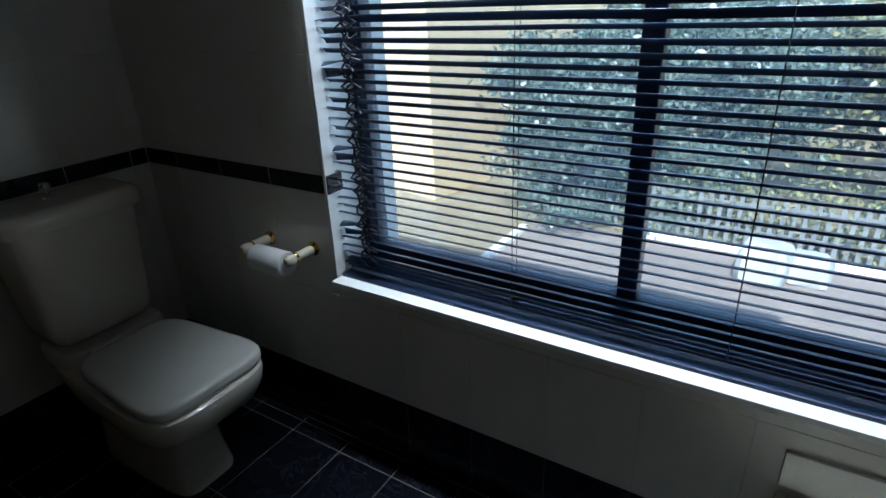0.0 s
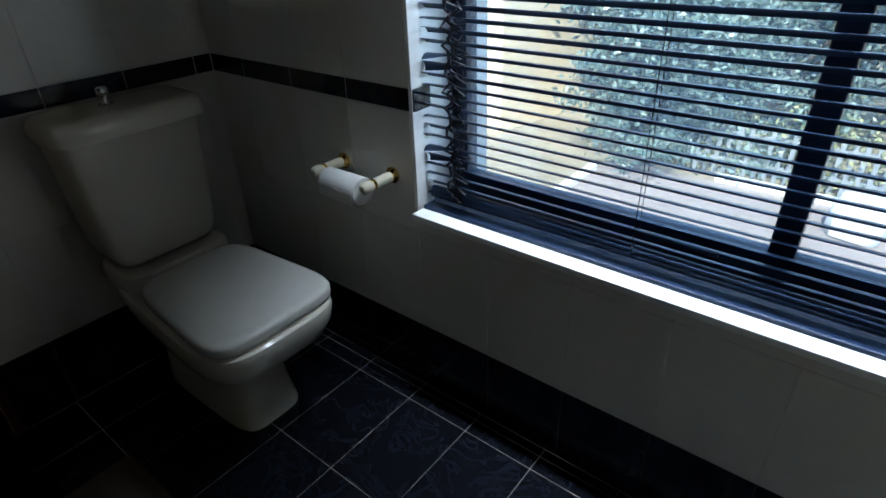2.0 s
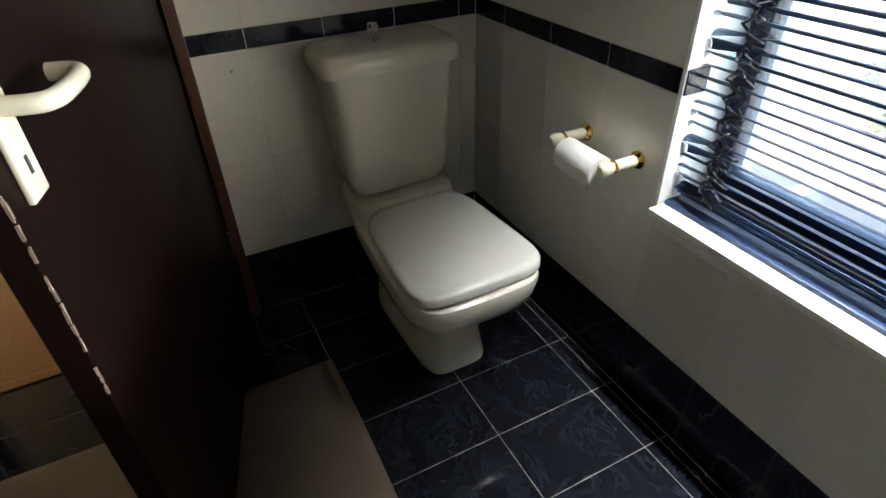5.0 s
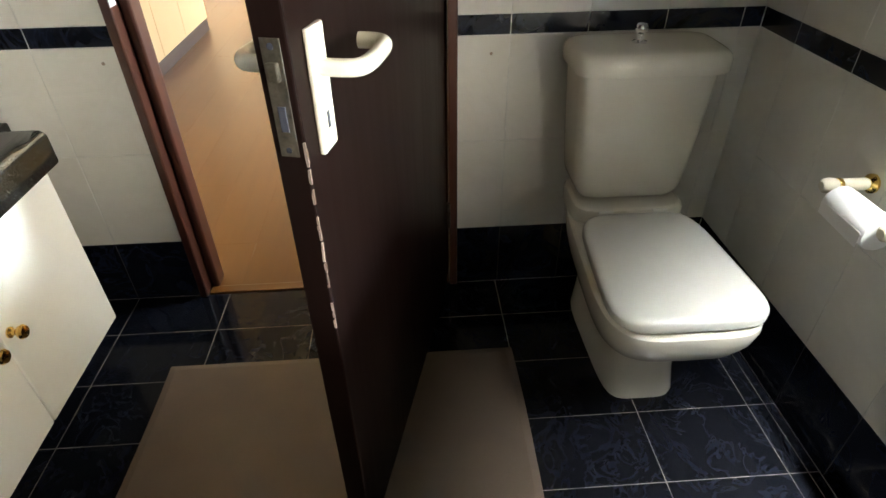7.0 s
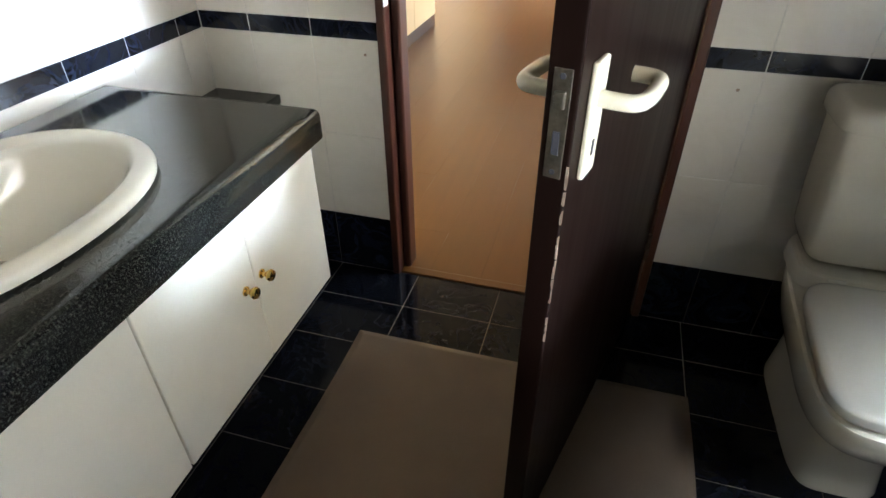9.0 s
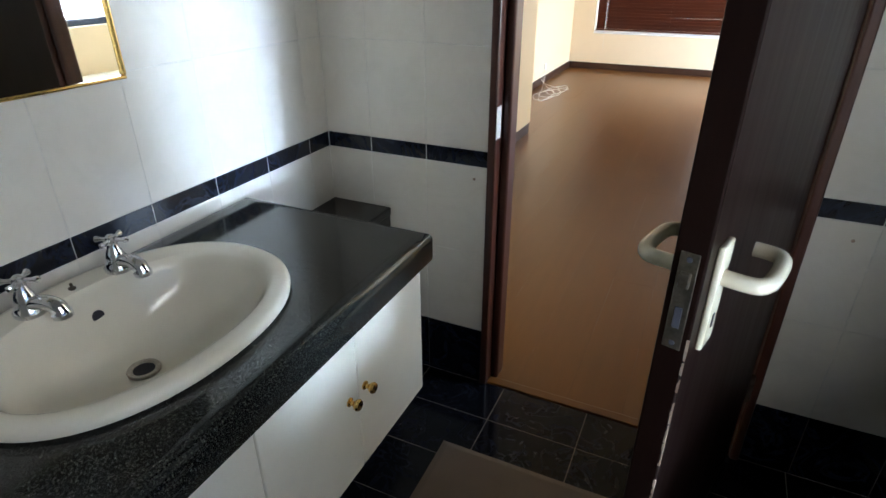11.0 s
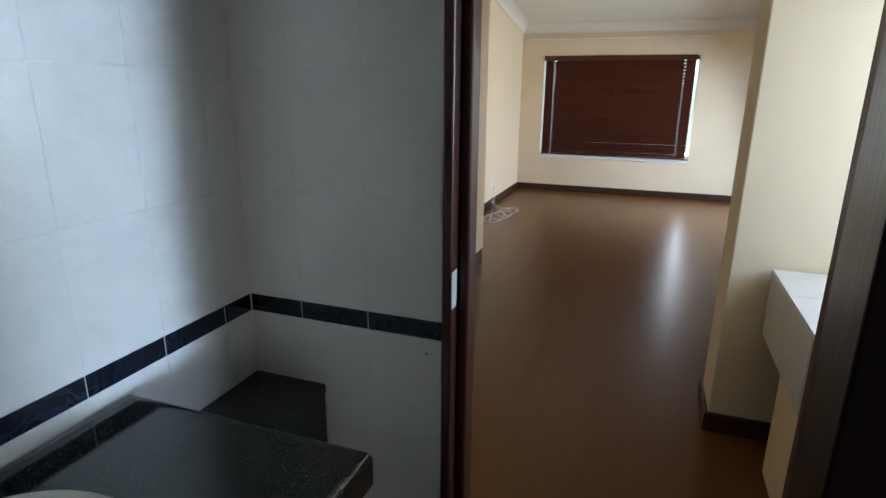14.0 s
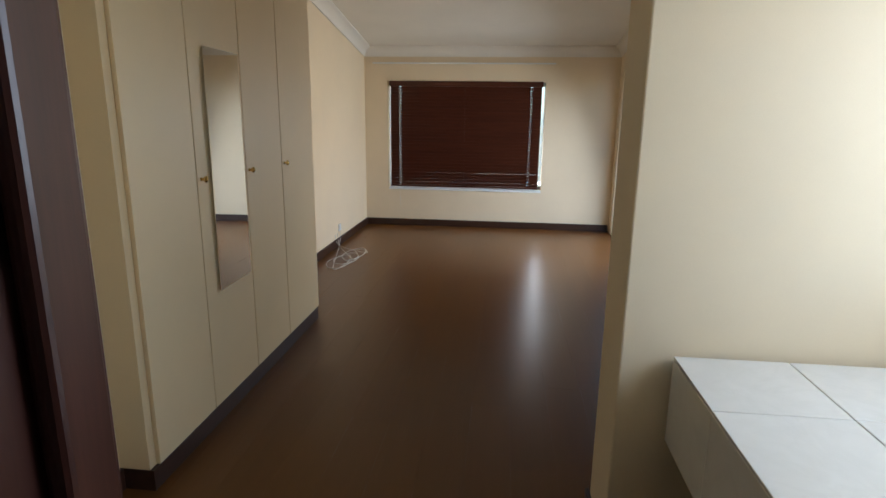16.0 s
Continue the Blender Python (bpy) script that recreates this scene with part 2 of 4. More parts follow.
def box(x0, x1, y0, y1, z0, z1, bevel=0.0, segments=2, bm=None):
    b = bmesh.new()
    bmesh.ops.create_cube(b, size=1.0)
    for v in b.verts:
        v.co = Vector(((x0 + x1) / 2 + v.co.x * (x1 - x0), (y0 + y1) / 2 + v.co.y * (y1 - y0), (z0 + z1) / 2 + v.co.z * (z1 - z0)))
    if bevel:
        bmesh.ops.bevel(b, geom=b.edges[:], offset=bevel, segments=segments, affect="EDGES", profile=0.5)
    return joined(bm, b)


def joined(bm, b):
    if bm is None:
        return b
    me = bpy.data.meshes.new("tmp")
    b.to_mesh(me)
    bm.from_mesh(me)
    b.free()
    bpy.data.meshes.remove(me)
    return bm


def loft(rings, bm=None, cap0=True, cap1=True):
    b = bmesh.new()
    made = [[b.verts.new(p) for p in ring] for ring in rings]
    k = len(made[0])
    for r0, r1 in zip(made, made[1:]):
        for i in range(k):
            b.faces.new((r0[i], r0[(i + 1) % k], r1[(i + 1) % k], r1[i])).smooth = True
    if cap0:
        b.faces.new(made[0][::-1])
    if cap1:
        b.faces.new(made[-1])
    return joined(bm, b)


def oval(cx, cy, a, b, z, power=2.0, count=40):
    """A ring in the plane z, from an ellipse (2) towards a rounded rectangle (5)."""
    ring = []
    for i in range(count):
        t = 2 * math.pi * i / count
        c, s = math.cos(t), math.sin(t)
        ring.append(Vector((cx + a * math.copysign(abs(c) ** (2 / power), c), cy + b * math.copysign(abs(s) ** (2 / power), s), z)))
    return ring


def tube(points, radii, count=12, bm=None, squash=1.0):
    """A round bar along a line of points."""
    pts = [Vector(p) for p in points]
    if not isinstance(radii, (list, tuple)):
        radii = [radii] * len(pts)
    rings, side = [], None
    for i, p in enumerate(pts):
        d = (pts[min(i + 1, len(pts) - 1)] - pts[max(i - 1, 0)]).normalized()
        if side is None:
            side = d.orthogonal().normalized()
        side = (side - d * side.dot(d)).normalized()
        other = d.cross(side)
        rings.append([p + radii[i] * (math.cos(2 * math.pi * k / count) * side + squash * math.sin(2 * math.pi * k / count) * other) for k in range(count)])
    return loft(rings, bm)


def smooth_path(points, steps=6):
    """A rounded line through the points (Catmull-Rom)."""
    p = [Vector(q) for q in points]
    p = [p[0]] + p + [p[-1]]
    out = []
    for a, b, c, d in zip(p, p[1:], p[2:], p[3:]):
        for k in range(steps):
            t = k / steps
            out.append(0.5 * ((2 * b) + (c - a) * t + (2 * a - 5 * b + 4 * c - d) * t * t + (3 * b - a - 3 * c + d) * t ** 3))
    return out + [p[-2]]


def turned(profile, axis="z", count=24, bm=None, origin=(0, 0, 0)):
    """A body turned on a lathe: (radius, height) pairs along an axis."""
    o = Vector(origin)
    rings = []
    for r, h in profile:
        ring = []
        for k in range(count):
            a = 2 * math.pi * k / count
            c, s = r * math.cos(a), r * math.sin(a)
            ring.append(o + Vector({"z": (c, s, h), "y": (c, h, s), "x": (h, c, s)}[axis]))
        rings.append(ring)
    return loft(rings, bm)


def minus(rects, hole):
    """Rectangles (u0, u1, v0, v1) with a rectangular hole cut out of them."""
    out = []
    a0, a1, b0, b1 = hole
    for u0, u1, v0, v1 in rects:
        if u1 <= a0 or u0 >= a1 or v1 <= b0 or v0 >= b1:
            out.append((u0, u1, v0, v1))
            continue
        if u0 < a0:
            out.append((u0, a0, v0, v1))
        if u1 > a1:
            out.append((a1, u1, v0, v1))
        m0, m1 = max(u0, a0), min(u1, a1)
        if v0 < b0:
            out.append((m0, m1, v0, b0))
        if v1 > b1:
            out.append((m0, m1, b1, v1))
    return out


def wall(name, axis, near, far, u0, u1, z0, z1, holes, mat, label):
    """A wall across an axis between near and far, with holes (u0, u1, z0, z1) right through it."""
    rects = [(u0, u1, z0, z1)]
    for h in holes:
        rects = minus(rects, h)
    bm = bmesh.new()
    for a, b, c, d in rects:
        if axis == "x":
            box(near, far, a, b, c, d, bm=bm)
        else:
            box(a, b, near, far, c, d, bm=bm)
    bmesh.ops.remove_doubles(bm, verts=bm.verts, dist=1e-5)
    return tagged(part(name, bm, mat), label, "wall", kind="structure")


# ---- the shell ----
BED_H0, BED_H1, BED_FAR = 2.295, 2.69, -7.1
BATH_H, EAST = 2.40, 2.95
BASIN_Y = -2.276
WIN = (0.803, 2.37, 0.582, 2.00)
DOOR = (-1.69, -0.816, -0.05, 2.08)
BACK, SLAB = 0.0012, 0.008
WEST = -0.085
wall_west = wall("wall_west", "x", WEST, -BACK, -2.40, 0.22, -0.02, 3.0, [DOOR], M_GROUT, "tiled bathroom wall with a doorway in it")
wall_north = wall("wall_north", "y", BACK, 0.30, -0.008, EAST + 0.1, -0.3, 3.0, [WIN], M_GROUT, "tiled bathroom wall with a wide window in it")
wall_south = wall("wall_south", "y", BASIN_Y - 0.12, BASIN_Y - BACK, -0.008, EAST + 0.1, -0.02, 3.0, [], M_GROUT, "tiled bathroom wall above the vanity")
wall_east = wall("wall_east", "x", EAST, EAST + 0.1, BASIN_Y, BACK, -0.02, 3.0, [], M_TILE, "white tiled end wall of the bathroom")
floor_bath = tagged(part("floor_bathroom", box(-0.008, EAST, BASIN_Y - 0.01, BACK, -0.12, -0.0012), M_DARKGROUT), "bathroom floor of dark navy marbled tiles", "floor", kind="structure")
ceiling_bath = tagged(part("ceiling_bathroom", box(-0.008, EAST, BASIN_Y, BACK, BATH_H, BATH_H + 0.1), M_CEIL), "white painted bathroom ceiling", "ceiling", kind="structure")

BED_L, BED_R = -3.10, 0.135
FAR_WIN = (-2.785, -0.768, 0.512, 1.878)
GLASS_DOOR = (-6.90, -4.80, 0.02, 2.02)
ALCOVE_WIN = (-1.12, -0.26, 1.05, 2.05)
wall_bed_far = wall("wall_bedroom_far", "x", BED_FAR - 0.22, BED_FAR, BED_L - 0.12, BED_R + 0.15, -0.3, 3.0, [FAR_WIN], M_WALL, "cream painted bedroom wall with a window")
wall_bed_left = wall("wall_bedroom_left", "y", BED_L - 0.12, BED_L, BED_FAR, WEST, -0.02, 3.0, [], M_WALL, "cream painted bedroom side wall")
wall_bed_right = wall("wall_bedroom_right", "y", BED_R, BED_R + 0.2, BED_FAR, WEST, -0.3, 3.0, [GLASS_DOOR, ALCOVE_WIN], M_WALL, "cream painted outer bedroom wall")
wall_bed_near = wall("wall_bedroom_near", "x", -0.097, -0.087, BED_L, BED_R, 0.0, 3.0, [DOOR], M_WALL, "cream plaster on the bedroom side of the bathroom wall")
pier = tagged(part("wall_pier", box(-1.52, -1.235, -0.890, BED_R, 0, 3.0, 0.006), M_WALL), "cream painted wall pier beside the alcove", "wall", kind="structure")
floor_bed = tagged(part("floor_bedroom", box(BED_FAR, 0.0, BED_L, BED_R, -0.12, -0.0006), M_SKIRT), "bedroom floor of glossy red-brown laminate planks", "floor", kind="structure")


def sloped_ceiling():
    b = bmesh.new()
    prof = [(BED_FAR, BED_H0), (-4.3, BED_H1), (WEST, BED_H1), (WEST, 3.1), (BED_FAR, 3.1)]
    rings = [[Vector((x, y, z)) for x, z in prof] for y in (BED_L, BED_R)]
    return loft(rings, b)


ceiling_bed = tagged(part("ceiling_bedroom", sloped_ceiling(), M_CEIL), "white painted bedroom ceiling sloping down to the window", "ceiling", kind="structure")
roof_slab = tagged(part("roof", box(BED_FAR - 0.4, EAST + 0.3, BED_L - 0.4, 0.5, 3.1, 3.25), M_ROOFTILE), "roof slab over the rooms", "roof", kind="structure")
house_base = tagged(part("house_base", box(BED_FAR - 0.22, EAST + 0.1, BED_L - 0.12, 0.22, -2.8, -0.31), M_PLASTER), "plastered lower storey under the rooms", "wall", kind="structure")


def cornice(name, ends, out, drop=0.11):
    """A cove from wall to ceiling between two points under the ceiling; out points into the room."""
    prof = [(0.0, 0.0), (0.0, -drop), (0.014, -drop), (0.022, -drop * 0.7), (0.045, -drop * 0.38), (0.085, -drop * 0.17), (0.10, -drop * 0.12), (0.10, 0.0)]
    o = Vector(out)
    rings = [[Vector(e) + o * u + Vector((0, 0, v)) for u, v in prof] for e in ends]
    return tagged(part(name, loft(rings), M_CEIL), "white moulded plaster cornice", "cornice", kind="structure")


cornice("trim_cornice_far", [(BED_FAR, BED_L, BED_H0 + 0.016), (BED_FAR, BED_R, BED_H0 + 0.016)], (1, 0, 0), 0.126)
cornice("trim_cornice_left", [(BED_FAR, BED_L, BED_H0), (-4.3, BED_L, BED_H1), (-3.41, BED_L, BED_H1)], (0, 1, 0))
cornice("trim_cornice_right", [(BED_FAR, BED_R, BED_H0), (-4.3, BED_R, BED_H1), (-1.52, BED_R, BED_H1)], (0, -1, 0))


def skirting(name, x0, x1, y0, y1):
    return tagged(part(name, box(x0, x1, y0, y1, 0, 0.09, 0.004), M_SKIRT), "dark brown wooden skirting board", "skirting", kind="structure")


skirting("baseboard_far", BED_FAR, BED_FAR + 0.016, BED_L + 0.016, BED_R - 0.016)
skirting("baseboard_left", BED_FAR, -3.41, BED_L, BED_L + 0.016)
skirting("baseboard_right", -4.78, -1.54, BED_R - 0.016, BED_R)
skirting("baseboard_pier_end", -1.536, -1.219, -0.906, -0.890)
skirting("baseboard_pier_side", -1.235, -1.219, -0.890, BED_R)


# ---- door frame and door ----
def door_frame():
    root = thing("door_frame", "dark reddish mahogany door frame with a rebate", "door frame", kind="structure")
    root.name = "trim_door_frame"
    for side, edge in ((1, DOOR[0]), (-1, DOOR[1])):
        a, b, c = edge, edge + side * 0.026, edge + side * 0.053
        bm = box(-0.105, 0.014, min(a, b), max(a, b), 0, DOOR[3] - 0.026, 0.005)
        box(-0.105, -0.034, min(b, c), max(b, c), 0, DOOR[3] - 0.053, 0.010, 3, bm)
        part("jamb", bm, M_FRAMEWOOD, root)
    part("head", box(-0.105, 0.014, DOOR[0], DOOR[1], DOOR[3] - 0.026, DOOR[3], 0.005), M_FRAMEWOOD, root)
    plate = part("strike_plate", box(-0.020, 0.016, DOOR[0] + 0.026, DOOR[0] + 0.0285, 0.930, 1.026, 0.001), M_SILL, root, "pale metal strike plate")
    return root


door_frame()
threshold = tagged(part("trim_threshold", box(-0.040, -0.002, DOOR[0] + 0.026, DOOR[1] - 0.026, -0.008, 0.007, 0.004), M_PLANK), "brown wooden threshold strip in the doorway", "threshold", kind="structure")


def door_leaf():
    """The leaf in its own axes: x from the hinge to the lock edge, y across its thickness."""
    LEAF, THICK = 0.878, 0.042
    hinge = Vector((0.025, -0.872, 0))
    swing = math.degrees(math.atan2(-1.098 + 0.872, 0.875 - 0.025))
    root = thing("door_1", "open dark mahogany panel door with chipped lock edge", "door", pose(*hinge, 0, 0, swing), kind="structure")
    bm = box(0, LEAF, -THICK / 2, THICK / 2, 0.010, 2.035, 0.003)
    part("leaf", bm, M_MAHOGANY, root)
    rng = random.Random(4)
    bm = bmesh.new()
    for i in range(44):
        z = 0.62 + 0.33 * rng.random() ** 0.6
        box(LEAF - 0.003 * rng.random() - 0.001, LEAF + 0.0006, THICK / 2 - 0.0025 * rng.random() - 0.0005, THICK / 2 + 0.0006, z, z + 0.004 + 0.014 * rng.random(), bm=bm)
    part("worn_edge", bm, M_BAREWOOD, root, "pale chipped wood along the edge")
    lock = part("lock_faceplate", box(LEAF, LEAF + 0.002, -0.012, 0.012, 0.939, 1.082, 0.0008), M_LOCK, root, "worn steel lock faceplate")
    part("latch_bolt", box(LEAF + 0.001, LEAF + 0.009, -0.007, 0.007, 1.034, 1.056, 0.002), M_LOCK, lock)
    part("dead_bolt", box(LEAF + 0.001, LEAF + 0.003, -0.005, 0.005, 0.972, 1.004, 0.0006), M_CORD, lock)
    for z in (0.948, 1.073):
        part("screw", turned([(0.0, LEAF + 0.0015), (0.004, LEAF + 0.0015), (0.004, LEAF + 0.0028), (0.001, LEAF + 0.003)], "x", 10, origin=(0, 0, z)), M_CORD, lock)
    for side in (1, -1):
        y0 = side * THICK / 2
        ys = sorted((y0, y0 + side * 0.009))
        plate = part("handle_plate", box(0.795, 0.841, ys[0], ys[1], 0.924, 1.082, 0.003), M_IVORY, root, "ivory plastic handle plate")
        y = y0 + side * 0.009
        pts = smooth_path([(0.818, y - side * 0.004, 1.032), (0.818, y + side * 0.030, 1.032), (0.811, y + side * 0.046, 1.032), (0.788, y + side * 0.053, 1.032),
                           (0.733, y + side * 0.053, 1.032), (0.710, y + side * 0.046, 1.032), (0.703, y + side * 0.030, 1.032), (0.703, y + side * 0.010, 1.032)], 5)
        part("lever", tube(pts, 0.0112, 14), M_IVORY, plate, "ivory plastic lever handle")
        ks = sorted((y, y + side * 0.0012))
        part("keyhole", box(0.8145, 0.8215, ks[0], ks[1], 0.954, 0.976, 0.0005), M_CORD, plate)
    for z in (0.25, 1.75):
        part("hinge", turned([(0.0, z), (0.008, z), (0.008, z + 0.09), (0.0, z + 0.09)], "z", 12, origin=(-0.004, THICK / 2 + 0.004, 0)), M_STEEL, root)
    return root


door_leaf()


# ---- bathroom window and blind ----
def bath_window():
    root = thing("window_1", "wide bathroom window with dark frame and clear panes", "window", kind="structure")
    x0, x1, z0, z1 = WIN
    y0, y1 = 0.150, 0.190
    part("sill", box(x0, x1, 0.0205, 0.26, z0 - 0.022, z0 + 0.012, 0.004), M_WINFRAME, root, "dark painted window sill")
    part("sill_trim", box(x0 + 0.010, x1, -0.0340, 0.008, z0 - 0.004, z0 + 0.0115, 0.0015), M_TRIM, root, "bright white enamelled sill edging")
    part("sill_face", box(x0 + 0.010, x1, -0.0300, 0.020, z0 - 0.022, z0 - 0.0045, 0.001), M_TILE, root, "off-white tiled edge under the sill")
    fr = part("frame", box(x0, x1, y0, y1, z0 + 0.012, z0 + 0.065, 0.004), M_WINFRAME, root)
    part("frame", box(x0, x1, y0, y1, z1 - 0.045, z1, 0.004), M_WINFRAME, root)
    for a, b in ((x0, x0 + 0.045), (1.545, 1.590), (x1 - 0.05, x1)):
        part("mullion", box(a, b, y0 - 0.004, y1 + 0.004, z0 + 0.063, z1 - 0.043, 0.004), M_WINFRAME, root)
    for a, b in ((x0 + 0.045, 1.545), (1.590, x1 - 0.05)):
        p = part("pane", box(a - 0.004, b + 0.004, 0.168, 0.172, z0 + 0.06, z1 - 0.04), M_GLASS, root)
        p.visible_shadow = False
    for a, b in ((x0 - 0.008, x0 + 0.002), (x1 - 0.002, x1 + 0.008)):
        part("reveal", box(a, b, 0.0, 0.150, z0 + 0.012, z1, 0.001), M_SILL, root, "white plastered reveal")
    part("reveal_tile", box(x0 + 0.002, x0 + 0.006, 0.002, 0.060, 0.834, 0.885, 0.001), M_DARK, root, "dark tile end in the reveal")
    part("stay", tube([(1.30, 0.145, z0 + 0.04), (1.47, 0.12, z0 + 0.045)], 0.004, 8), M_WINFRAME, root)
    return root


bath_window()


def slat_mesh(length, width, name, droop=0.0, seed=0, kink=0.0):
    """One curved slat along x from 0 to length, its left end bent where it droops."""
    rng = random.Random(seed)
    steps = [0.0, 0.03, 0.07, 0.10, 0.16] + [0.16 + (length - 0.16) * k / 6 for k in range(1, 7)]
    rings = []
    ka, kb = rng.uniform(0.25, 0.75), rng.uniform(-1, 1)
    for x in steps:
        bend = max(0.0, 1 - x / 0.11)
        roll = droop * bend
        sag = -0.010 * abs(droop) * bend ** 1.5 + kink * math.exp(-((x / length - ka) / 0.12) ** 2) - 0.0015 * math.sin(math.pi * x / length)
        up, down = [], []
        for k in range(5):
            u = (k / 4 - 0.5) * width
            h = 0.0042 * (1 - (2 * k / 4 - 1) ** 2)
            c, s = math.cos(roll), math.sin(roll)
            up.append(Vector((x, u * c - h * s, u * s + h * c + sag + 0.0004)))
            down.append(Vector((x, u * c - h * s, u * s + h * c + sag - 0.0004)))
        rings.append(up + down[::-1])
    me = mesh_of(loft(rings), name, M_SLAT)
    return me


def bath_blind():
    root = thing("venetian_blind", "dark navy aluminium venetian blind with bent slat ends", "blind", pose(0, 0, 0))
    x0, length, y = 0.807, 1.55, 0.048
    rng = random.Random(11)
    plain_slats = [slat_mesh(length, 0.0255, "slat", rng.uniform(-1.1, 1.1), k) for k in range(9)]
    z, k = 0.652, 0
    while z < 1.93:
        bent = z > 1.24 and rng.random() < 0.45
        me = slat_mesh(length, 0.0255, "slat", rng.uniform(-1.2, 1.2), k, rng.uniform(-0.012, 0.004)) if bent else plain_slats[k * 5 % 9]
        ob = new("slat", me)
        ob.parent = root
        ob.matrix_basis = pose(x0 + rng.uniform(-0.004, 0.004), y, z, -29 + rng.uniform(-2.5, 2.5) + (rng.uniform(-14, 8) if bent else 0), rng.uniform(-0.10, 0.10), 0)
        z += 0.0236
        k += 1
    part("bottom_bar", box(x0 + 0.02, x0 + length, y - 0.013, y + 0.013, 0.604, 0.618, 0.003), M_SLAT, root)
    part("head_rail", box(x0, x0 + length, y - 0.02, y + 0.02, 1.945, 1.99, 0.003), M_SLAT, root)
    for x in (0.905, 1.33, 1.80, 2.27):
        for dy in (-0.0125, 0.0125):
            part("ladder_cord", tube([(x, y + dy, 0.61), (x, y + dy, 1.95)], 0.0009, 6), M_CORD, root)
    # the untidy ladder tape near the wall, in loose loops
    for j in range(4):
        pts = [(0.885 + 0.010 * j + (0.011 + 0.003 * j) * math.sin(i * (1.7 + 0.31 * j) + j), y - 0.018 + 0.008 * math.sin(i * 2.3 + 2 * j), 0.63 + i * 0.0121) for i in range(108)]
        part("lift_cord", tube(pts, 0.0030, 6), M_CORD, root)
    # slats that have slipped together at the bottom
    for i in range(4):
        ob = new("slat", plain_slats[i])
        ob.parent = root
        ob.matrix_basis = pose(x0 + 0.004 * i, y, 0.622 + 0.0055 * i, -6, 0.2 * (i % 2), 0)
    return root


bath_blind()


# ---- toilet and paper holder ----
def toilet():
    root = thing("toilet", "off-white ceramic close-coupled toilet with closed lid", "toilet", pose(0, -0.351, 0))
    def ring(xa, xb, front, back, z, power):
        """A plan from the wall end xa to the front xb, its half width running from back to front."""
        out = []
        for p in oval((xa + xb) / 2, 0, (xb - xa) / 2, 1.0, z, power, 56):
            u = (p.x - xa) / (xb - xa)
            out.append(Vector((p.x, p.y * (back + (front - back) * min(1.0, u * 1.15)), z)))
        return out
    pan = []
    for z, xa, xb, back, front, pw in ((0.0, 0.10, 0.540, 0.108, 0.100, 5.0), (0.014, 0.098, 0.542, 0.110, 0.102, 5.0), (0.09, 0.10, 0.530, 0.106, 0.094, 4.4), (0.17, 0.10, 0.522, 0.104, 0.092, 4.0), (0.215, 0.09, 0.526, 0.108, 0.097, 3.8),
                                       (0.236, 0.08, 0.545, 0.120, 0.122, 3.6), (0.250, 0.075, 0.600, 0.132, 0.152, 3.8), (0.266, 0.07, 0.642, 0.142, 0.170, 4.0), (0.290, 0.06, 0.670, 0.150, 0.182, 4.2), (0.325, 0.05, 0.686, 0.156, 0.190, 4.4),
                                       (0.362, 0.045, 0.692, 0.158, 0.193, 4.6), (0.374, 0.048, 0.690, 0.156, 0.191, 4.6), (0.379, 0.056, 0.683, 0.150, 0.185, 4.6)):
        pan.append(ring(xa, xb, front, back, z, pw))
    part("bowl", loft(pan), M_CERAMIC, root)
    ledge = [ring(0.02, 0.240, 0.158, 0.150, 0.372, 5.0), ring(0.02, 0.240, 0.158, 0.150, 0.408, 5.0), ring(0.024, 0.236, 0.153, 0.146, 0.418, 5.0), ring(0.034, 0.228, 0.143, 0.136, 0.422, 5.0)]
    part("ledge", loft(ledge), M_CERAMIC, root)
    seat = [ring(0.262, 0.672, 0.176, 0.146, z, 5.0) for z in (0.3795, 0.388)]
    part("seat", loft(seat), M_SEAT, root)
    lid = [ring(0.241 + g, 0.680 - g, 0.184 - g, 0.156 - g, z, 5.4) for z, g in ((0.3885, 0.004), (0.392, 0.0), (0.408, 0.0), (0.414, 0.003), (0.418, 0.010), (0.4195, 0.022), (0.420, 0.06))]
    part("lid", loft(lid), M_SEAT, root)
    for y in (-0.075, 0.075):
        part("hinge", tube([(0.238, y - 0.02, 0.415), (0.238, y + 0.02, 0.415)], 0.006, 12), M_SEAT, root)
    tank = []
    for z, dx, hw in ((0.4215, 0.040, 0.095), (0.429, 0.038, 0.096), (0.4295, 0.012, 0.124), (0.434, 0.006, 0.132), (0.442, 0.003, 0.140), (0.458, 0.001, 0.148), (0.475, 0.0, 0.152), (0.55, 0.0, 0.160), (0.70, 0.0, 0.171), (0.782, 0.0, 0.176)):
        tank.append(oval(0.100, 0, 0.094 - dx + (z - 0.42) * 0.02, hw, z, 6.5, 56))
    part("cistern", loft(tank), M_CERAMIC, root)
    top = []
    for z, g in ((0.783, 0.002), (0.786, 0.0), (0.812, 0.0), (0.824, 0.004), (0.832, 0.012), (0.835, 0.024), (0.835, 0.05)):
        top.append(oval(0.112, 0, 0.111 - g, 0.194 - g, z, 6.0, 56))
    cover = part("cistern_lid", loft(top), M_CERAMIC, root)
    part("flush_knob", turned([(0.018, 0.834), (0.018, 0.838), (0.009, 0.841), (0.0085, 0.856), (0.012, 0.860), (0.0155, 0.866), (0.0155, 0.874), (0.012, 0.879), (0.001, 0.881)], "z", 20, origin=(0.108, -0.018, 0)), M_CHROME, cover, "chrome pull-up flush knob")
    return root


toilet()


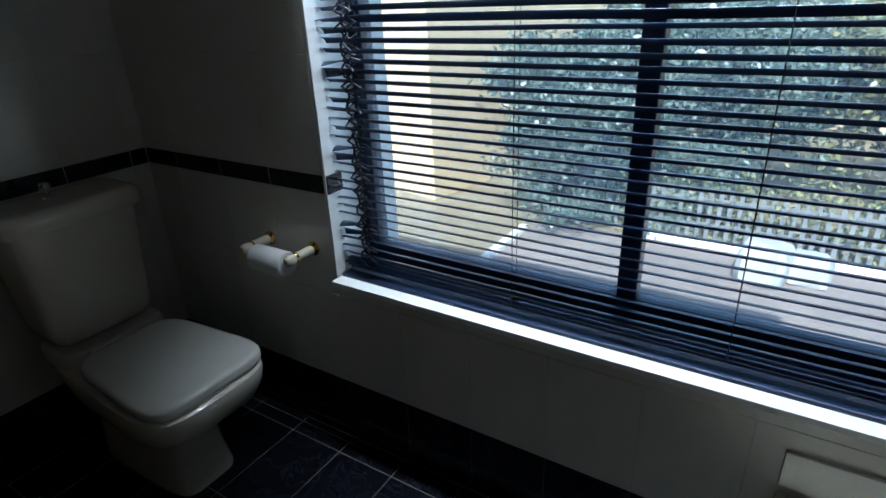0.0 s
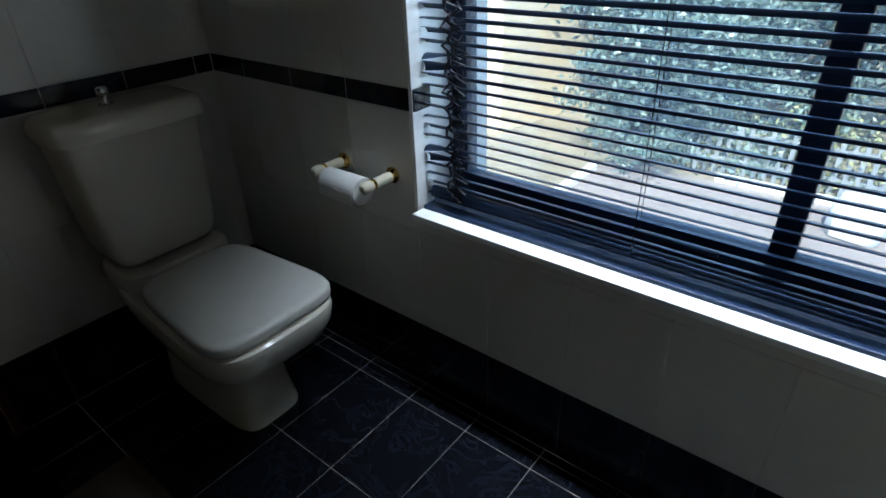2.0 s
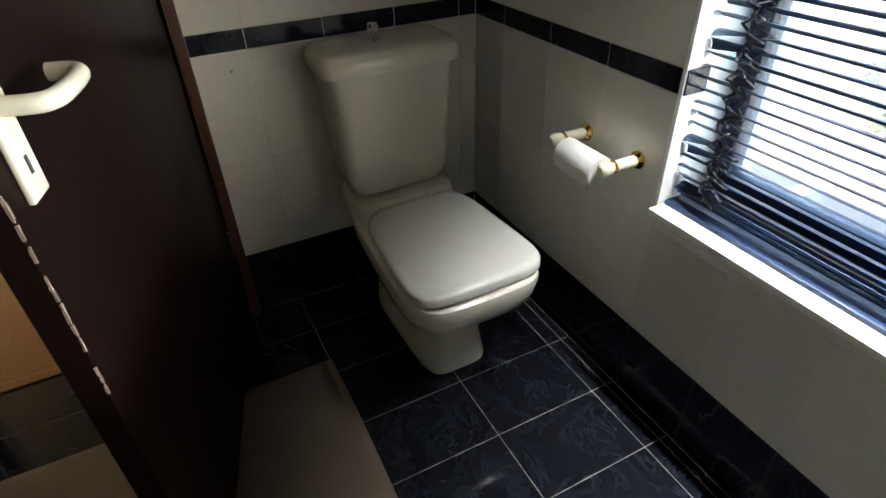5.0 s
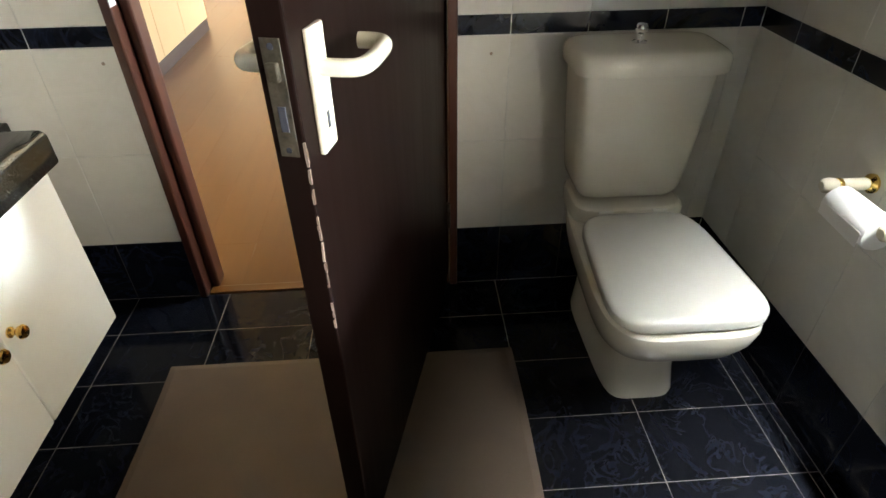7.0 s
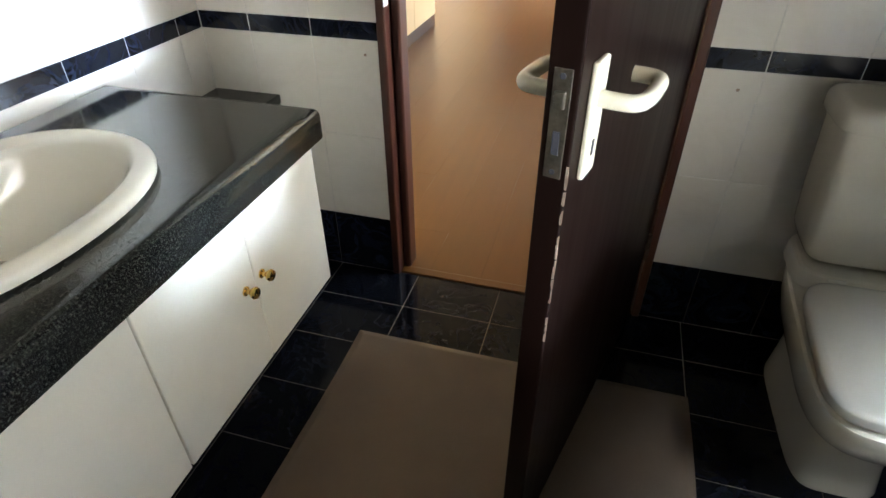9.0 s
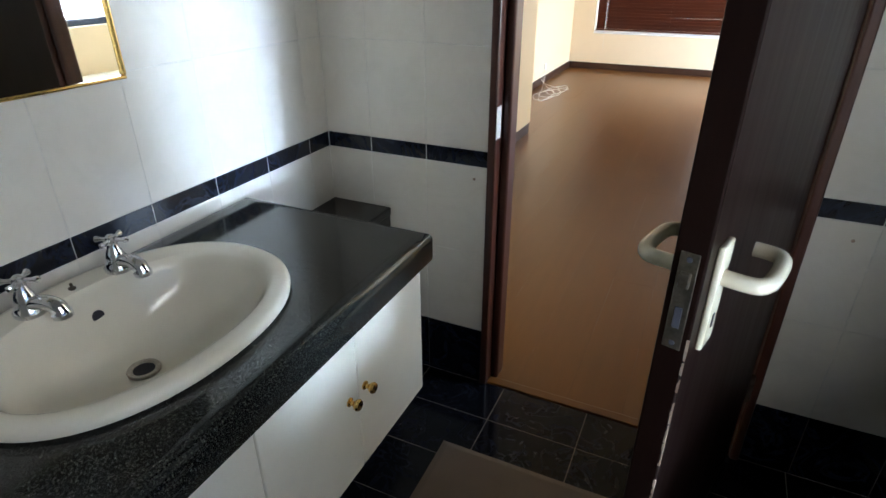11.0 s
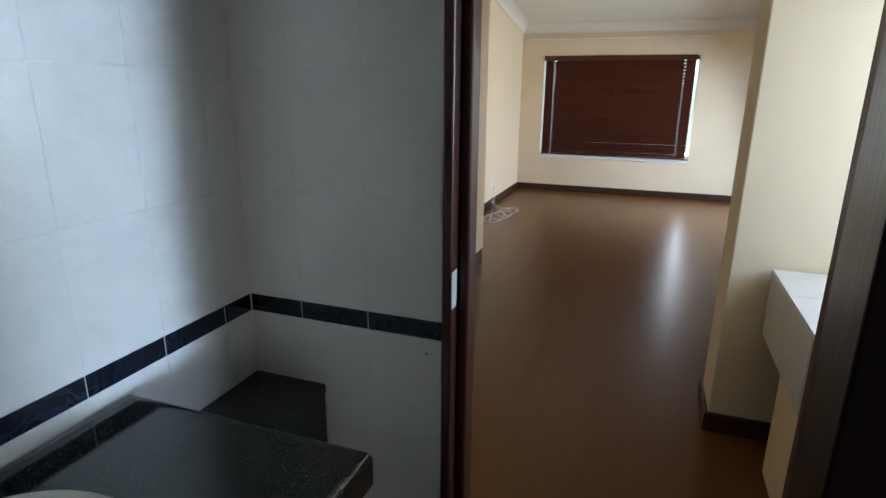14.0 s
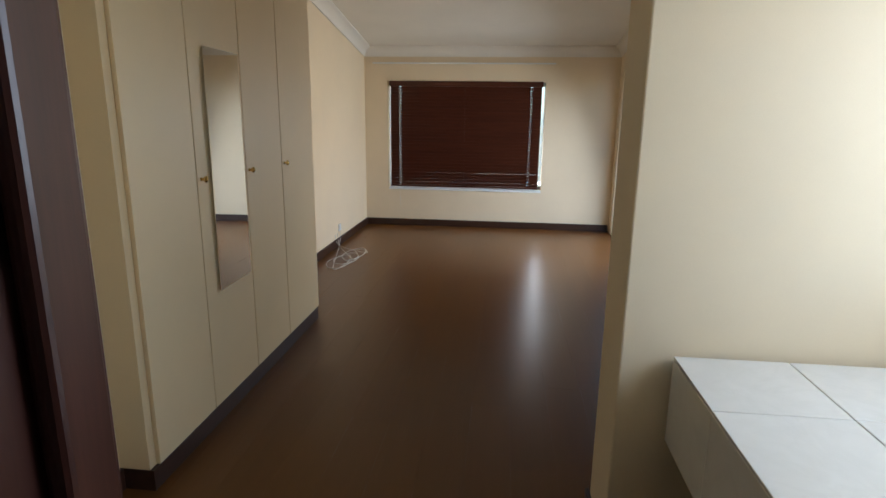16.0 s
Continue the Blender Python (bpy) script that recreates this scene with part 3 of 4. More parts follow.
def paper_holder():
    root = thing("toilet_paper_holder", "ivory and brass toilet paper holder on the wall", "paper holder")
    for x in (0.552, 0.728):
        part("rosette", turned([(0.0, 0.0), (0.021, 0.0), (0.021, -0.005), (0.016, -0.010), (0.011, -0.013), (0.0, -0.013)], "y", 20, origin=(x, 0, 0.664)), M_BRASS, root, "brass wall rosette")
        part("arm", turned([(0.0105, -0.010), (0.0135, -0.018), (0.0135, -0.070), (0.0125, -0.078), (0.0145, -0.082), (0.0165, -0.092), (0.0150, -0.104), (0.009, -0.110), (0.001, -0.111)], "y", 20, origin=(x, 0, 0.664)), M_IVORY, root)
        part("ring", turned([(0.0138, -0.069), (0.0148, -0.071), (0.0148, -0.076), (0.0138, -0.078)], "y", 20, origin=(x, 0, 0.664)), M_BRASS, root)
    part("spindle", tube([(0.56, -0.088, 0.664), (0.72, -0.088, 0.664)], 0.008, 12), M_IVORY, root)
    return root


paper_holder()


def paper_roll():
    root = thing("toilet_roll", "white toilet paper roll, nearly used up", "toilet roll")
    c = Vector((0, -0.086, 0.645))
    part("paper", turned([(0.019, 0.581), (0.034, 0.581), (0.0352, 0.584), (0.0352, 0.704), (0.034, 0.707), (0.019, 0.707)], "x", 28, origin=c), M_PAPER, root)
    bm = loft([[Vector((x, -0.086 - 0.0356, 0.645 + z)) for x, z in ((0.585, 0.004), (0.703, 0.004), (0.703, -0.028), (0.585, -0.022))],
               [Vector((x, -0.086 - 0.0363, 0.645 + z)) for x, z in ((0.585, 0.004), (0.703, 0.004), (0.703, -0.028), (0.585, -0.022))]])
    part("loose_sheet", bm, M_PAPER, root)
    return root


paper_roll()


# ---- vanity ----
VAN0, VAN1, VFRONT = 0.40, 1.98, -1.722


def vanity():
    root = thing("vanity_cabinet", "cream painted wall-hung vanity cabinet with brass knobs", "cabinet")
    part("body", box(VAN0, VAN1, BASIN_Y + 0.002, VFRONT - 0.018, 0.275, 0.655, 0.002), M_CABINET, root)
    part("top_rail", box(VAN0, VAN1, VFRONT - 0.060, VFRONT - 0.018, 0.655, 0.718, 0.002), M_CABINET, root)
    part("end_panel", box(VAN0, VAN0 + 0.018, BASIN_Y + 0.002, VFRONT - 0.060, 0.655, 0.718, 0.002), M_CABINET, root)
    edges = [VAN0, 0.722, 1.040, 1.345, 1.660, VAN1]
    for k, (a, b) in enumerate(zip(edges, edges[1:])):
        d = part("door", box(a + 0.002, b - 0.002, VFRONT - 0.0175, VFRONT, 0.277, 0.714, 0.003), M_CABINET, root)
        x = b - 0.024 if k % 2 == 0 else a + 0.040
        part("knob", turned([(0.0, 0.0), (0.011, 0.0), (0.011, 0.003), (0.006, 0.006), (0.006, 0.012), (0.012, 0.018), (0.0145, 0.024), (0.012, 0.029), (0.004, 0.031), (0.0005, 0.031)], "y", 20, origin=(x, VFRONT, 0.512)), M_BRASS, d, "round brass knob")
    return root


vanity()


def worktop():
    """The slab with an oval opening for the basin."""
    x0, x1, y0, y1, z0, z1 = 0.420, 2.0, BASIN_Y + 0.001, -1.676, 0.7195, 0.801
    cx, cy, a, b = 1.005, -2.0, 0.262, 0.195
    count = 64
    def outer(g, z):
        out = []
        for i in range(count):
            t = 2 * math.pi * i / count
            c, s = math.cos(t), math.sin(t)
            k = min(((x1 - g - cx) if c > 0 else (cx - x0 - g)) / max(abs(c), 1e-6), ((y1 - g - cy) if s > 0 else (cy - y0 - g)) / max(abs(s), 1e-6))
            out.append(Vector((cx + k * c, cy + k * s, z)))
        for corner in ((x0 + g, y0 + g), (x0 + g, y1 - g), (x1 - g, y0 + g), (x1 - g, y1 - g)):
            near = min(range(count), key=lambda i: (out[i].x - corner[0]) ** 2 + (out[i].y - corner[1]) ** 2)
            out[near] = Vector((*corner, z))
        return out
    inner = lambda z: oval(cx, cy, a, b, z, 2.0, count)
    root = thing("worktop", "thick polished dark granite worktop on the vanity", "worktop")
    rings = [inner(z0), outer(0.030, z0), outer(0.030, z1), inner(z1), inner(z0)]
    part("slab", loft(rings, cap0=False, cap1=False), M_GRANITE, root)
    rings = [outer(0.0295, z0), outer(0.006, z0), outer(0.001, z0 + 0.004), outer(0.0, z0 + 0.010), outer(0.0, z1 - 0.020), outer(0.002, z1 - 0.011), outer(0.007, z1 - 0.004), outer(0.015, z1), outer(0.0295, z1), outer(0.0295, z0)]
    part("nosing", loft(rings, cap0=False, cap1=False), M_GRANITE, root, "rounded granite front edge")
    return root


worktop()
ledge = thing("corner_ledge", "low dark granite boxing in the corner beside the vanity", "ledge")
part("front_panel", box(0.001, 0.392, BASIN_Y + 0.001, -2.044, 0.33, 0.6135, 0.004), M_GRANITE, ledge)
part("top_slab", box(0.001, 0.396, BASIN_Y + 0.001, -2.040, 0.614, 0.645, 0.006, 3), M_GRANITE, ledge)


def basin():
    root = thing("basin", "off-white oval ceramic drop-in basin", "basin", pose(1.008, -1.996, 0))
    rim = ((0.255, 0.188, 0.79), (0.298, 0.230, 0.802), (0.305, 0.237, 0.807), (0.306, 0.238, 0.815), (0.303, 0.235, 0.823), (0.296, 0.228, 0.8285), (0.285, 0.216, 0.830), (0.276, 0.204, 0.8285))
    rings = [oval(0, 0, a, b, z, 2.2, 64) for a, b, z in rim]
    rings += [oval(0, cy, a, b, z, 2.15, 64) for cy, a, b, z in ((0.012, 0.266, 0.186, 0.824), (0.012, 0.258, 0.178, 0.815), (0.010, 0.251, 0.171, 0.800), (0.004, 0.230, 0.153, 0.762), (-0.006, 0.196, 0.130, 0.725),
                                                              (-0.018, 0.150, 0.102, 0.700), (-0.026, 0.095, 0.072, 0.687), (-0.030, 0.05, 0.045, 0.682), (-0.030, 0.024, 0.024, 0.680))]
    part("bowl", loft(rings, cap0=False), M_CERAMIC, root)
    drain = part("drain", turned([(0.0005, 0.6790), (0.031, 0.6790), (0.032, 0.684), (0.030, 0.687), (0.024, 0.687), (0.020, 0.683), (0.018, 0.6815), (0.001, 0.6812)], "z", 24, origin=(0, -0.030, 0)), M_DRAIN, root, "tarnished metal drain ring")
    part("plug_hole", turned([(0.0005, 0.6818), (0.021, 0.6818), (0.0205, 0.6838), (0.0005, 0.6838)], "z", 20, origin=(0, -0.030, 0)), M_CORD, drain)
    part("overflow", turned([(0.0, 0.0), (0.012, 0.0), (0.0125, 0.005), (0.0, 0.0055)], "y", 18, origin=(-0.015, -0.1535, 0.766)), M_CORD, root, "dark overflow hole")
    part("chain_stay", turned([(0.007, 0.824), (0.007, 0.829), (0.003, 0.831), (0.003, 0.838), (0.0005, 0.839)], "z", 12, origin=(-0.005, -0.188, 0)), M_STEEL, root)
    return root


basin()


def tap():
    root = thing("tap", "chrome pillar tap with a cross handle on the basin", "tap", pose(0.905, -2.175, 0.824), group="basin taps")
    part("body", turned([(0.028, 0.0), (0.028, 0.008), (0.024, 0.015), (0.021, 0.022), (0.020, 0.030), (0.016, 0.042), (0.012, 0.050), (0.010, 0.058), (0.001, 0.059)], "z", 20), M_CHROME, root)
    part("spout", tube(smooth_path([(0, 0.004, 0.018), (0, 0.026, 0.026), (0, 0.046, 0.029), (0, 0.064, 0.026), (0, 0.072, 0.015), (0, 0.073, 0.004)], 4), [0.0145] * 13 + [0.0155] * 4 + [0.0175] * 4, 14), M_CHROME, root)
    h = part("handle", turned([(0.008, 0.056), (0.010, 0.062), (0.011, 0.068), (0.010, 0.076), (0.005, 0.080), (0.001, 0.081)], "z", 18), M_CHROME, root)
    for a in (0.4, 0.4 + math.pi / 2, 0.4 + math.pi, 0.4 + 1.5 * math.pi):
        c, s = math.cos(a), math.sin(a)
        part("spoke", tube([(c * 0.008, s * 0.008, 0.069), (c * 0.022, s * 0.022, 0.069), (c * 0.028, s * 0.028, 0.069), (c * 0.033, s * 0.033, 0.069), (c * 0.036, s * 0.036, 0.069)], [0.0045, 0.004, 0.006, 0.0065, 0.003], 10), M_CHROME, h)
    return root


tap_a = tap()
copy_thing(tap_a, pose(1.090, -2.175, 0.824, 0, 0, 12))


def wall_mirror():
    root = thing("wall_mirror", "bathroom mirror in a thin gilt frame", "mirror")
    x0, x1, z0, z1, y = 0.716, 1.36, 1.178, 2.02, BASIN_Y
    part("glass", box(x0 + 0.006, x1 - 0.006, y + 0.004, y + 0.012, z0 + 0.006, z1 - 0.006), M_MIRROR, root)
    for a, b, c, d in ((x0, x1, z0, z0 + 0.007), (x0, x1, z1 - 0.007, z1), (x0, x0 + 0.007, z0 + 0.007, z1 - 0.007), (x1 - 0.007, x1, z0 + 0.007, z1 - 0.007)):
        part("frame_rail", box(a, b, y + 0.002, y + 0.020, c, d, 0.003), M_BRASS, root)
    return root


wall_mirror()


for px, py, pz in ((0, -0.725, 0.785), (0, -1.735, 0.792)):
    tagged(part("wall_plug", turned([(0.0, 0.0), (0.0045, 0.0), (0.004, 0.0015), (0.0, 0.002)], "x", 10, origin=(px, py, pz)), M_BAREWOOD), "small brown screw plug in the wall tile", "wall plug")


# ---- mat, bath ----
def mat_thing():
    bm = bmesh.new()
    x0, x1, y0, y1 = 0.325, 1.02, -1.69, -0.678
    nx, ny = 34, 48
    rows = []
    for j in range(ny + 1):
        row = []
        for i in range(nx + 1):
            u, v = i / nx, j / ny
            edge = min(u * (x1 - x0), (1 - u) * (x1 - x0), v * (y1 - y0), (1 - v) * (y1 - y0))
            z = 0.002 + 0.007 * min(1.0, edge / 0.012) + 0.0012 * noise.noise(Vector((u * 9, v * 13, 1)))
            row.append(bm.verts.new((x0 + u * (x1 - x0), y0 + v * (y1 - y0) + 0.003 * math.sin(u * 5), z)))
        rows.append(row)
    for a, b in zip(rows, rows[1:]):
        for i in range(nx):
            bm.faces.new((a[i], a[i + 1], b[i + 1], b[i]))
    base = box(x0 + 0.002, x1 - 0.002, y0 + 0.004, y1 - 0.004, 0.0005, 0.002, bm=bm)
    return tagged(part("bath_mat", base, M_MAT), "flat brown-grey bath mat on the tiled floor", "mat")


mat_thing()


def bathtub():
    root = thing("bathtub", "white bathtub built in behind a tiled panel", "bathtub")
    x0, x1, y0, y1, z = 1.93, EAST - 0.002, -0.76, -0.002, 0.40
    part("end_panel", box(x0, x0 + 0.02, y0 + 0.02, y1, 0.0, z - 0.02, 0.002), M_TILE, root)
    part("side_panel", box(x0, x1, y0, y0 + 0.02, 0.0, z - 0.02, 0.002), M_TILE, root)
    cx, cy = (x0 + x1) / 2, (y0 + y1) / 2
    a, b = (x1 - x0) / 2, (y1 - y0) / 2
    rings = [oval(cx, cy, a, b, z - 0.02, 12, 48), oval(cx, cy, a, b, z - 0.004, 12, 48), oval(cx, cy, a - 0.006, b - 0.006, z, 12, 48), oval(cx, cy, a - 0.07, b - 0.07, z, 6, 48), oval(cx, cy, a - 0.09, b - 0.09, z - 0.02, 5, 48), oval(cx, cy, a - 0.14, b - 0.13, 0.10, 4, 48), oval(cx, cy, a - 0.3, b - 0.25, 0.07, 3, 48)]
    part("tub", loft(rings, cap0=False), M_CERAMIC, root)
    part("upstand", box(x0, x1, -0.012, -0.001, z + 0.001, 0.487, 0.002), M_TILE, root, "white tiled upstand behind the tub")
    return root


bathtub()


# ---- bedroom ----
def wardrobe():
    root = thing("wardrobe", "cream built-in wardrobe with a narrow mirror on one door", "wardrobe")
    front, x0, x1, h = -2.555, -1.425, -3.405, BED_H1 - 0.005
    part("body", box(x1, x0, BED_L + 0.002, front - 0.02, 0.09, h, 0.002), M_WARD, root)
    part("plinth", box(x1 + 0.004, x0, BED_L + 0.002, front - 0.006, 0.0, 0.089, 0.002), M_SKIRT, root, "dark brown plinth")
    edges = [-1.460, -1.905, -2.375, -2.845, x1]
    for k, (a, b) in enumerate(zip(edges, edges[1:])):
        d = part("door", box(b + 0.003, a - 0.003, front - 0.019, front, 0.095, 2.30, 0.003), M_WARD, root)
        part("upper_door", box(b + 0.003, a - 0.003, front - 0.019, front, 2.31, h - 0.02, 0.003), M_WARD, root)
        if k >= 1:
            part("knob", turned([(0.0, 0.0), (0.009, 0.0), (0.006, 0.006), (0.006, 0.012), (0.014, 0.018), (0.015, 0.024), (0.009, 0.029), (0.0005, 0.030)], "y", 16, origin=(a - 0.035, front, 1.165)), M_BRASS, d, "small round brass knob")
        if k == 1:
            part("door_mirror", box(-0.17, 0.17, 0.0, 0.004, 0.640, 1.722, 0.001), M_MIRROR, d, "narrow frameless mirror", pose(-2.18, front + 0.005, 0, 0, 0, 1.5))
    return root


wardrobe()
recess = tagged(part("wall_recess", box(-1.424, -0.098, BED_L, -2.70, 0, BED_H1), M_WALL), "cream painted wall beside the wardrobe", "wall", kind="structure")
skirting("baseboard_recess", -1.424, -0.1, -2.699, -2.683)


def bed_window():
    root = thing("window_2", "bedroom window behind the closed wooden blind", "window", kind="structure")
    y0, y1, z0, z1 = FAR_WIN
    x0, x1 = BED_FAR - 0.13, BED_FAR - 0.09
    for a, b, c, d in ((y0, y1, z0, z0 + 0.05), (y0, y1, z1 - 0.05, z1)):
        part("frame", box(x0, x1, a, b, c, d, 0.003), M_SILL, root)
    for a in (y0 - 0.028, (y0 + y1) / 2 - 0.015, y1 - 0.085):
        part("mullion", box(x0 - 0.003, x1 + 0.003, a, a + 0.030, z0 + 0.048, z1 - 0.048, 0.003), M_SILL, root)
    for a, b in ((y0 + 0.04, (y0 + y1) / 2 - 0.018), ((y0 + y1) / 2 + 0.02, y1 - 0.002)):
        p = part("pane", box(x0 + 0.018, x0 + 0.022, a, b, z0 + 0.045, z1 - 0.045), M_GLASS, root)
        p.visible_shadow = False
    part("window_sill", box(BED_FAR - 0.09, BED_FAR + 0.012, y0, y1, z0 - 0.025, z0 + 0.004, 0.003), M_SILL, root)
    return root


bed_window()


def bed_blind():
    root = thing("wooden_blind", "closed reddish-brown wooden venetian blind over the window", "blind")
    y0, y1, z0, z1 = -2.762, -0.812, 0.530, 1.888
    x = BED_FAR - 0.030
    part("valance", box(x - 0.03, x + 0.050, y0 - 0.01, y1 + 0.01, z1 - 0.065, z1, 0.004), M_BLINDWOOD, root)
    part("bottom_rail", box(x - 0.012, x + 0.012, y0, y1, z0, z0 + 0.022, 0.003), M_BLINDWOOD, root)
    bm, w, cut = bmesh.new(), y1 - y0, 0.014
    spots = [0.13, w - 0.13]
    ends = [0.0] + [v for q in spots for v in (q - cut, q + cut)] + [w]
    for a, b in zip(ends[::2], ends[1::2]):
        box(-0.0255, 0.0255, a, b, -0.0015, 0.0015, bm=bm)
    for q in spots:
        wide = 0.0045
        box(-0.0255, -wide, q - cut, q + cut, -0.0015, 0.0015, bm=bm)
        box(wide, 0.0255, q - cut, q + cut, -0.0015, 0.0015, bm=bm)
    me = mesh_of(bm, "slat", M_BLINDWOOD)
    rng = random.Random(5)
    count = 31
    for k in range(count):
        ob = new("slat", me)
        ob.parent = root
        z = z0 + 0.045 + (z1 - 0.070 - z0 - 0.045) * k / (count - 1)
        ob.matrix_basis = pose(x, y0, z, rng.uniform(-0.06, 0.06), (-57.0 if k < 7 else -58.5) + rng.uniform(-1.2, 1.2), 0)
    for y in (y0 + 0.13, (y0 + y1) / 2, y1 - 0.13):
        for dx in (-0.027, 0.029):
            part("ladder_cord", tube([(x + dx, y, z0), (x + dx, y, z1 - 0.06)], 0.0018, 6), M_BLINDWOOD, root)
    part("pull_cord", tube(smooth_path([(x + 0.048, y0 + 0.12, z1 - 0.07), (x + 0.05, y0 + 0.125, 0.9), (x + 0.048, y0 + 0.13, 0.42), (x + 0.048, y0 + 0.14, 0.27)], 4), 0.0014, 6), M_CABLE, root)
    return root


bed_blind()


def curtain_rail():
    root = thing("curtain_rail", "thin white curtain rail above the window", "curtain rail")
    part("rail", box(BED_FAR + 0.035, BED_FAR + 0.055, -2.98, -0.66, 2.095, 2.113, 0.003), M_SILL, root)
    for y in (-2.8, -2.1, -1.4, -0.7):
        part("bracket", box(BED_FAR, BED_FAR + 0.036, y, y + 0.02, 2.097, 2.111, 0.002), M_SILL, root)
    return root


curtain_rail()


def glass_door():
    root = thing("door_2", "glazed sliding door in the outer bedroom wall", "door", kind="structure")
    x0, x1, z0, z1 = GLASS_DOOR
    for a, b, c, d in ((x0, x1, z0, z0 + 0.06), (x0, x1, z1 - 0.06, z1)):
        part("rail", box(a, b, BED_R + 0.06, BED_R + 0.10, c, d, 0.003), M_WINFRAME, root)
    for a in (x0, (x0 + x1) / 2 - 0.03, x1 - 0.06):
        part("stile", box(a, a + 0.06, BED_R + 0.057, BED_R + 0.103, z0 + 0.058, z1 - 0.058, 0.003), M_WINFRAME, root)
    return root


glass_door()


def alcove_window():
    root = thing("window_3", "alcove window above the built-in counter", "window", kind="structure")
    x0, x1, z0, z1 = ALCOVE_WIN
    for a, b, c, d in ((x0, x1, z0, z0 + 0.04), (x0, x1, z1 - 0.04, z1), (x0, x0 + 0.04, z0 + 0.04, z1 - 0.04), (x1 - 0.04, x1, z0 + 0.04, z1 - 0.04)):
        part("frame", box(a, b, BED_R + 0.05, BED_R + 0.085, c, d, 0.002), M_WINFRAME, root)
    return root


alcove_window()


def alcove_counter():
    root = thing("alcove_counter", "built-in white tiled counter in the bedroom alcove", "counter")
    x0, x1, y0, y1, z = -1.218, -0.100, -0.742, BED_R - 0.003, 0.772
    part("slab", box(x0, x1, y0 + 0.008, y1, z - 0.05, z - 0.009), M_GROUT, root)
    part("apron_backing", box(x0, x1, y0 + 0.008, y0 + 0.05, 0.500, z - 0.05), M_GROUT, root)
    part("support", box(-1.00, x1, -0.70, -0.58, 0.0, 0.500, 0.003), M_WARD, root)
    def flat(a, b, c, d, e, f):
        ob = part("tile", box(a, b, c, d, e, f, 0.0015, 1), M_TILE, root)
    xs = [x0, -0.90, -0.58, x1]
    ys = [y0, -0.424, -0.11, y1]
    for a, b in zip(xs, xs[1:]):
        for c, d in zip(ys, ys[1:]):
            flat(a + 0.0015, b - 0.0015, c + 0.0015 if c > y0 else c, d - 0.0015, z - 0.008, z)
        flat(a + 0.0015, b - 0.0015, y0, y0 + 0.007, 0.501, z - 0.0095)
    return root


alcove_counter()


def cables():
    rng = random.Random(8)
    root = thing("loose_cables", "loose white cables coiled on the floor by the wall", "cable")
    for k in range(3):
        x, y = -4.98 - 0.14 * k, -2.88 + 0.04 * k
        pts = [(-5.75 + 0.1 * k, BED_L + 0.02, 0.16), (-5.60, BED_L + 0.05, 0.03)]
        for i in range(14):
            a = i * 0.62 + k
            pts.append((x + 0.24 * math.cos(a) + 0.03 * rng.random(), y + 0.11 * math.sin(a) + 0.02 * rng.random(), 0.006 + 0.008 * k + 0.03 * max(0, math.sin(a * 0.7 + k)) ** 3))
        part("cable", tube(smooth_path(pts, 4), 0.003, 6), M_CABLE, root)
    part("socket", box(-5.82, -5.74, BED_L, BED_L + 0.012, 0.16, 0.24, 0.003), M_SILL, root)
    return root


cables()


# ---- outdoors ----
ground = tagged(part("ground", box(-400, 400, -300, 500, -3.2, -2.8), M_GROUND), "dry garden ground reaching to the horizon", "ground", kind="structure")
drive = tagged(part("driveway", box(-2.2, 9.0, 0.6, 8.75, -2.8, -2.78), M_PAVING), "brownish paved driveway below the window", "driveway", kind="structure")


def neighbour():
    root = thing("neighbour_house", "sunlit cream plastered house with a tiled roof", "house", pose(-6.3, 9.2, -2.8, 0, 0, -12))
    part("wall", box(-6, 1.6, 0, 7, 0, 5.6, 0.02), M_PLASTER, root)
    roof = loft([[Vector((-6.4, y, z)) for y, z in ((-0.5, 5.6), (7.5, 5.6), (3.5, 7.6))], [Vector((2.0, y, z)) for y, z in ((-0.5, 5.6), (7.5, 5.6), (3.5, 7.6))]])
    part("roof", roof, M_ROOFTILE, root)
    for x in (-4.4, -1.6):
        w = part("window", box(x, x + 1.2, -0.03, 0.02, 3.2, 4.4, 0.01), M_WINFRAME, root)
        part("sill", box(x - 0.06, x + 1.26, -0.08, 0.0, 3.12, 3.2, 0.01), M_SILL, w)
    return root


near_house = neighbour()
copy_thing(near_house, pose(8.2, 21.0, -2.8, 0, 0, 14))


